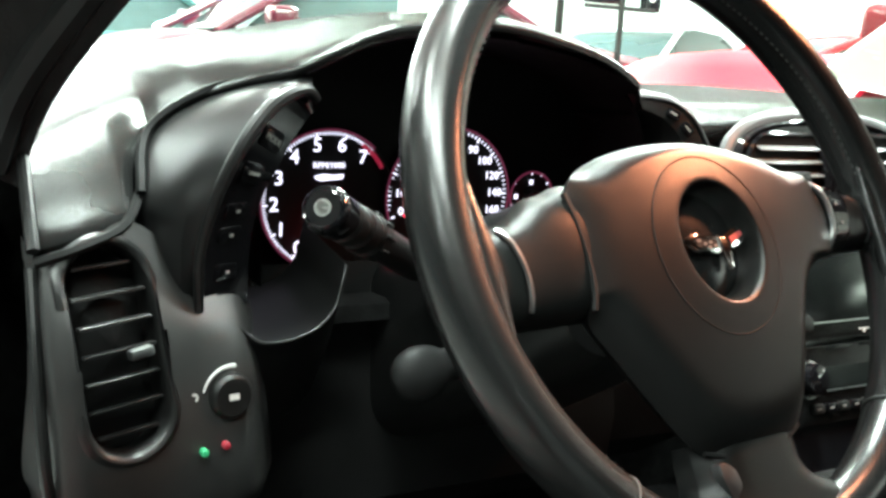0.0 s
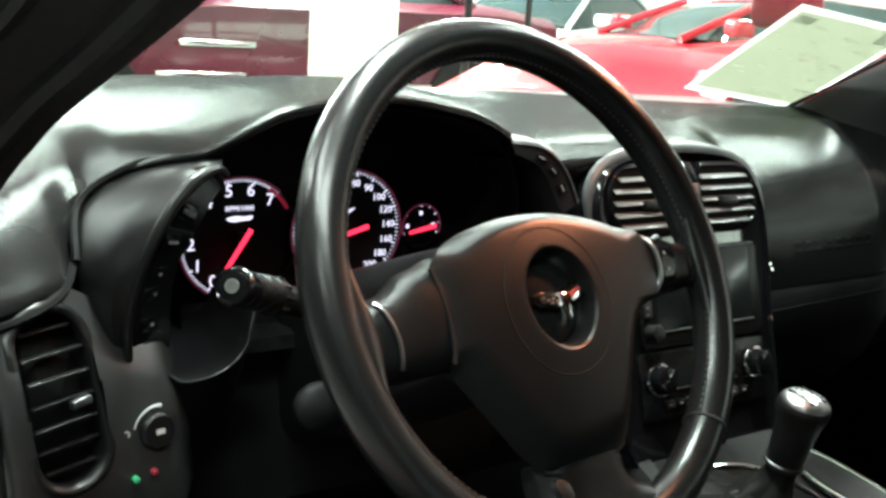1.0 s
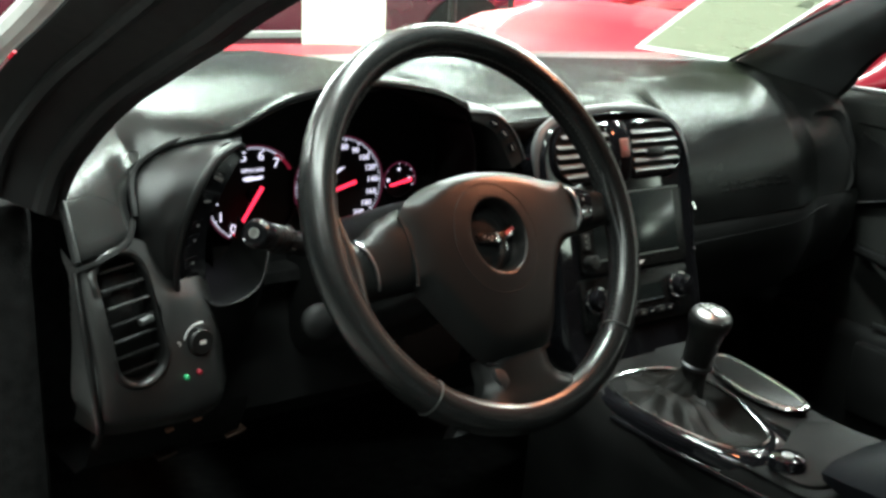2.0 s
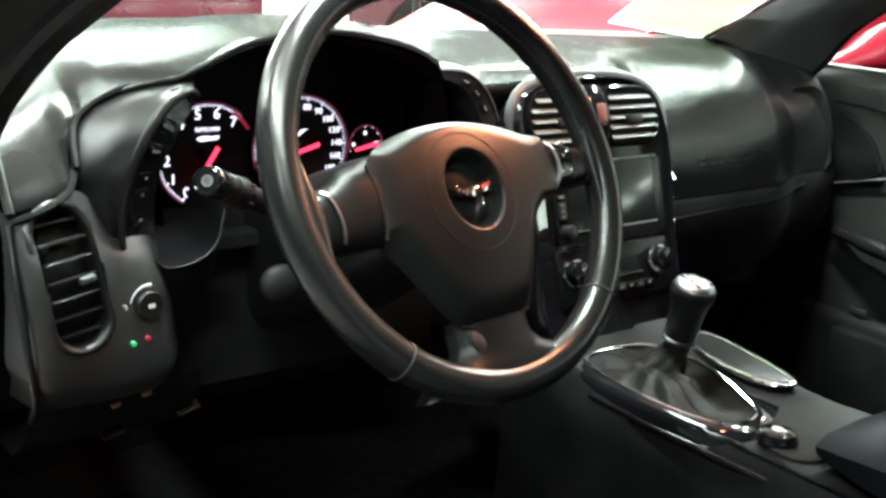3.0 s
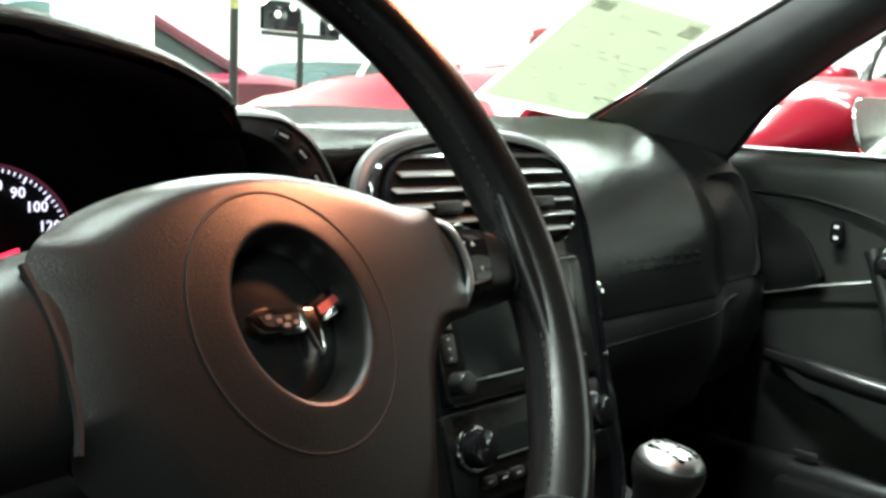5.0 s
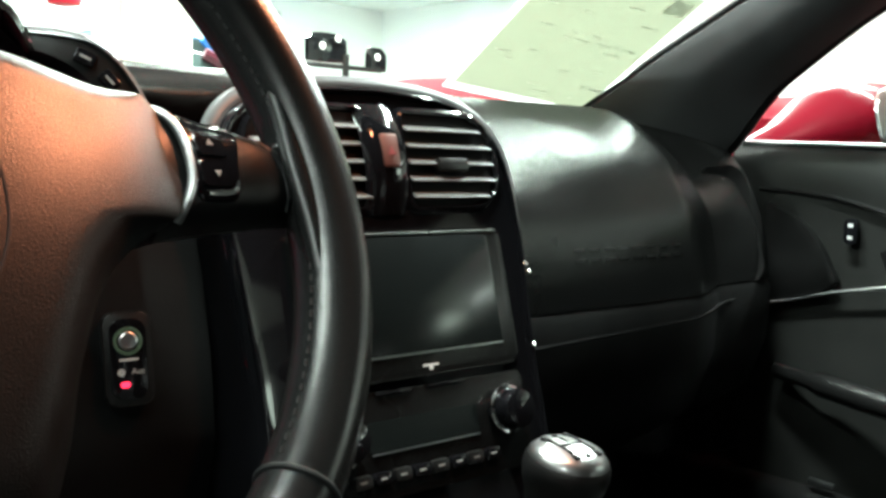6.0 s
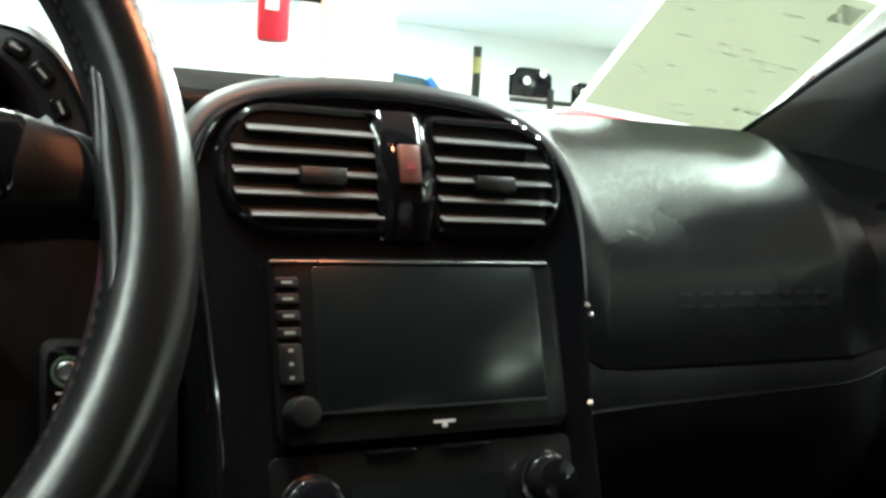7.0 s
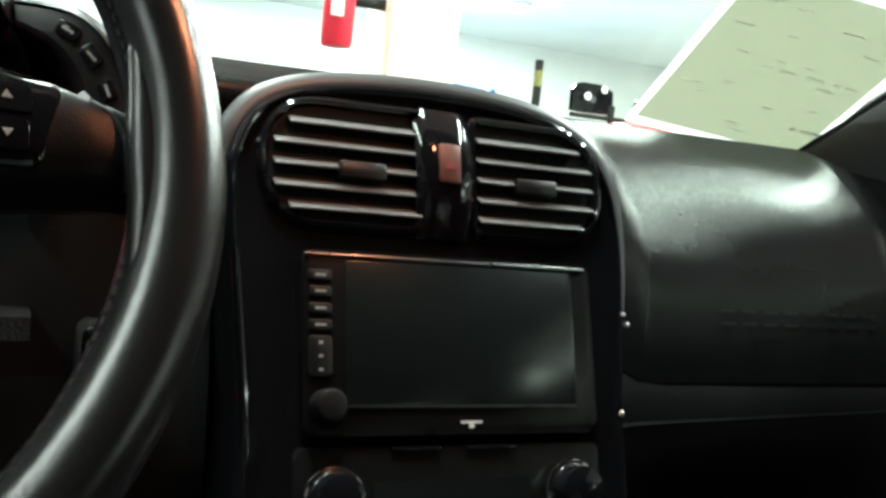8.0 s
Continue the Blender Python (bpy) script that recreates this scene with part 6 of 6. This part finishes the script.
part("boot_skirt", loft(skirt, closed=True), BOOTM, sh, "slack black leather round the boot", SHIFT.inverted())
part("collar", turned([(0.0168, 0.036), (0.0192, 0.038), (0.0192, 0.041), (0.0170, 0.043)], 24), TRIMARC, sh, "dull metal collar")
part("knob", turned([(0.0165, 0.036), (0.0180, 0.046), (0.0187, 0.060), (0.0195, 0.074), (0.0212, 0.084), (0.0240, 0.091), (0.0252, 0.098), (0.0246, 0.1035), (0.0225, 0.106)], 36), KNOBM, sh, "black leather knob")
cap = part("knob_cap", turned([(0.0236, 0.1035), (0.0228, 0.1070), (0.0190, 0.1108), (0.0110, 0.1132), (0.001, 0.1140)], 36), SATIN, sh, "silver cap with a gear pattern")
for xx in (-0.009, 0.0, 0.009):
    part("gear_line", box(xx - 0.0008, xx + 0.0008, -0.009, 0.009, 0.1118, 0.1139), DARK, cap)
    for yy in (-0.012, 0.012):
        part("gear_mark", box(xx - 0.0016, xx + 0.0016, yy - 0.002, yy + 0.002, 0.1100, 0.1132), DARK, cap)
part("gear_line", box(-0.009, 0.009, -0.0008, 0.0008, 0.1120, 0.1142), DARK, cap)

# ---------------------------------------------------------------- seats
def seat(x, label):
    s = thing("bucket_seat", pose(x, -0.62, 0.21), label, "car seat", "bucket seats")
    rows = []
    for i in range(11):
        y = lerp(0.26, -0.25, i / 10)
        h = 0.20 - 0.05 * (i / 10) - (0.05 if i == 0 else 0)
        rows.append([(-0.24, y, 0.0), (-0.255, y, h), (-0.22, y, h + 0.065), (-0.16, y, h + 0.02), (0, y, h), (0.16, y, h + 0.02), (0.22, y, h + 0.065), (0.255, y, h), (0.24, y, 0.0)])
    part("cushion", loft(rows, caps=True), LEATHER, s, "black leather seat cushion")
    rows = []
    for i in range(13):
        t = i / 12
        z, y, w = lerp(0.1, 0.82, t), lerp(-0.22, -0.40, t), 0.25 - 0.09 * t ** 3
        rows.append([(-w, y - 0.10, z), (-w - 0.01, y + 0.02, z), (-w + 0.04, y + 0.075 * (1 - t * 0.8), z), (-w + 0.10, y + 0.02, z), (0, y, z), (w - 0.10, y + 0.02, z), (w - 0.04, y + 0.075 * (1 - t * 0.8), z), (w + 0.01, y + 0.02, z), (w, y - 0.10, z)])
    part("backrest", loft(rows, closed=True, caps=True), LEATHER, s, "black leather backrest")
    return s


seat(0.0, "black leather driver's bucket seat")
seat(2 * XC, "black leather passenger's bucket seat")

# ---------------------------------------------------------------- passenger side of the dash
pv = thing("passenger_air_vent", pose(0.970, 0.340, 0.732, 72, 0, 0) @ pose(0, 0, 0, 0, -20, 0) @ Matrix.Diagonal((0.85, 0.95, 1, 1)), "tall oval black passenger air vent", "air vent")
part("rim", frame_plate(rrect(0, 0, 0.080, 0.146, 0.026), rrect(0, 0, 0.046, 0.116, 0.0225), -0.02, 0.003, -0.008), PLASTIC, pv)
part("duct", plate(rrect(0, 0, 0.050, 0.12, 0.024), -0.016, -0.010), DARK, pv)
for k in range(6):
    yy = -0.042 + 0.0168 * k
    part("slat", box(-0.021, 0.021, yy - 0.0010, yy + 0.0010, -0.014, -0.005, 0.0006, 1), DARK, pv)
part("slide_lever", box(-0.008, 0.006, -0.004, 0.004, -0.004, 0.004, 0.0015), SATIN, pv)
# raised maker's wordmark, shown as plain bars


def pad_at(x, z):
    """Depth of the dash face at x and z."""
    prof = [(p[0], p[1]) for p in smooth_line(pad_profile(x), 6)]
    for (ya, za), (yb, zb) in zip(prof[18:], prof[19:]):
        if zb <= z <= za:
            return lerp(ya, yb, (z - za) / (zb - za))
    return prof[-1][0]


wm = thing("dash_emblem", pose(0.70, 0.27, 0.717), "row of raised dark letter-sized bars on the dash face", "emblem")
for k in range(8):
    x0 = 0.623 + 0.0205 * k
    for z0, z1 in ((0.7205, 0.7225), (0.7115, 0.7135)):
        rows = [[(x - 0.70, pad_at(x, z) - 0.27 + dy, z - 0.717) for x in (x0, x0 + 0.007, x0 + 0.014)] for z, dy in ((z0, 0.002), (z0, -0.0009), (z1, -0.0009), (z1, 0.002))]
        part("bar", loft(rows, ring=True), PLASTIC, wm)
part("seam_line", tube([(lerp(0.50, 0.93, k / 10), pad_profile(lerp(0.50, 0.93, k / 10))[-1][0] - 0.0035, 0.640 + 0.012 * k / 10) for k in range(11)], 0.0018, 6), DARK, dash, "dark glovebox seam")

# price sheet standing inside the windshield
PB0, PB1 = Vector((0.752, 0.590, 0.884)), Vector((0.940, 0.551, 0.861))
up = Vector((-0.135, -0.85, 0.51)).normalized()
ux = (PB1 - PB0).normalized()
un = ux.cross(up).normalized()
PM = Matrix.Translation((PB0 + PB1) / 2) @ Matrix((ux, un.cross(ux), un)).transposed().to_4x4()
sheet = thing("price_sheet", PM, "greenish price sheet in a clear sleeve on the windshield", "paper sheet")
for x0, x1, y0, y1 in ((-0.104, 0.104, -0.006, 0.006), (-0.104, 0.104, 0.235, 0.245), (-0.104, -0.096, 0.006, 0.235), (0.096, 0.104, 0.006, 0.235)):
    part("sleeve_edge", box(x0, x1, y0, y1, 0.0, 0.0012), PAPEREDGE, sheet, "clear sleeve edge")
part("page", box(-0.096, 0.096, 0.006, 0.235, 0.0004, 0.0012), PAPER, sheet, "printed page seen from behind")
random.seed(5)
for k in range(17):
    yy = 0.022 + 0.0115 * k
    x0 = -0.088 + 0.006 * random.random()
    tall = 0.0045 if k in (2, 7) else 0.0014
    while x0 < 0.075:
        w = 0.006 + 0.020 * random.random()
        if random.random() < (0.28 if tall < 0.002 else 0.2):
            part("print_bar", box(x0, x0 + w, yy, yy + tall, 0.0012, 0.0014), PAPERINK, sheet)
        x0 += w + 0.004 + 0.012 * random.random()
part("print_block", box(-0.088, -0.058, 0.208, 0.224, 0.0012, 0.0014), PAPERINK, sheet, "grey printed block")
part("print_block", box(0.062, 0.090, 0.200, 0.224, 0.0012, 0.0014), PAPERINK, sheet, "grey printed block")
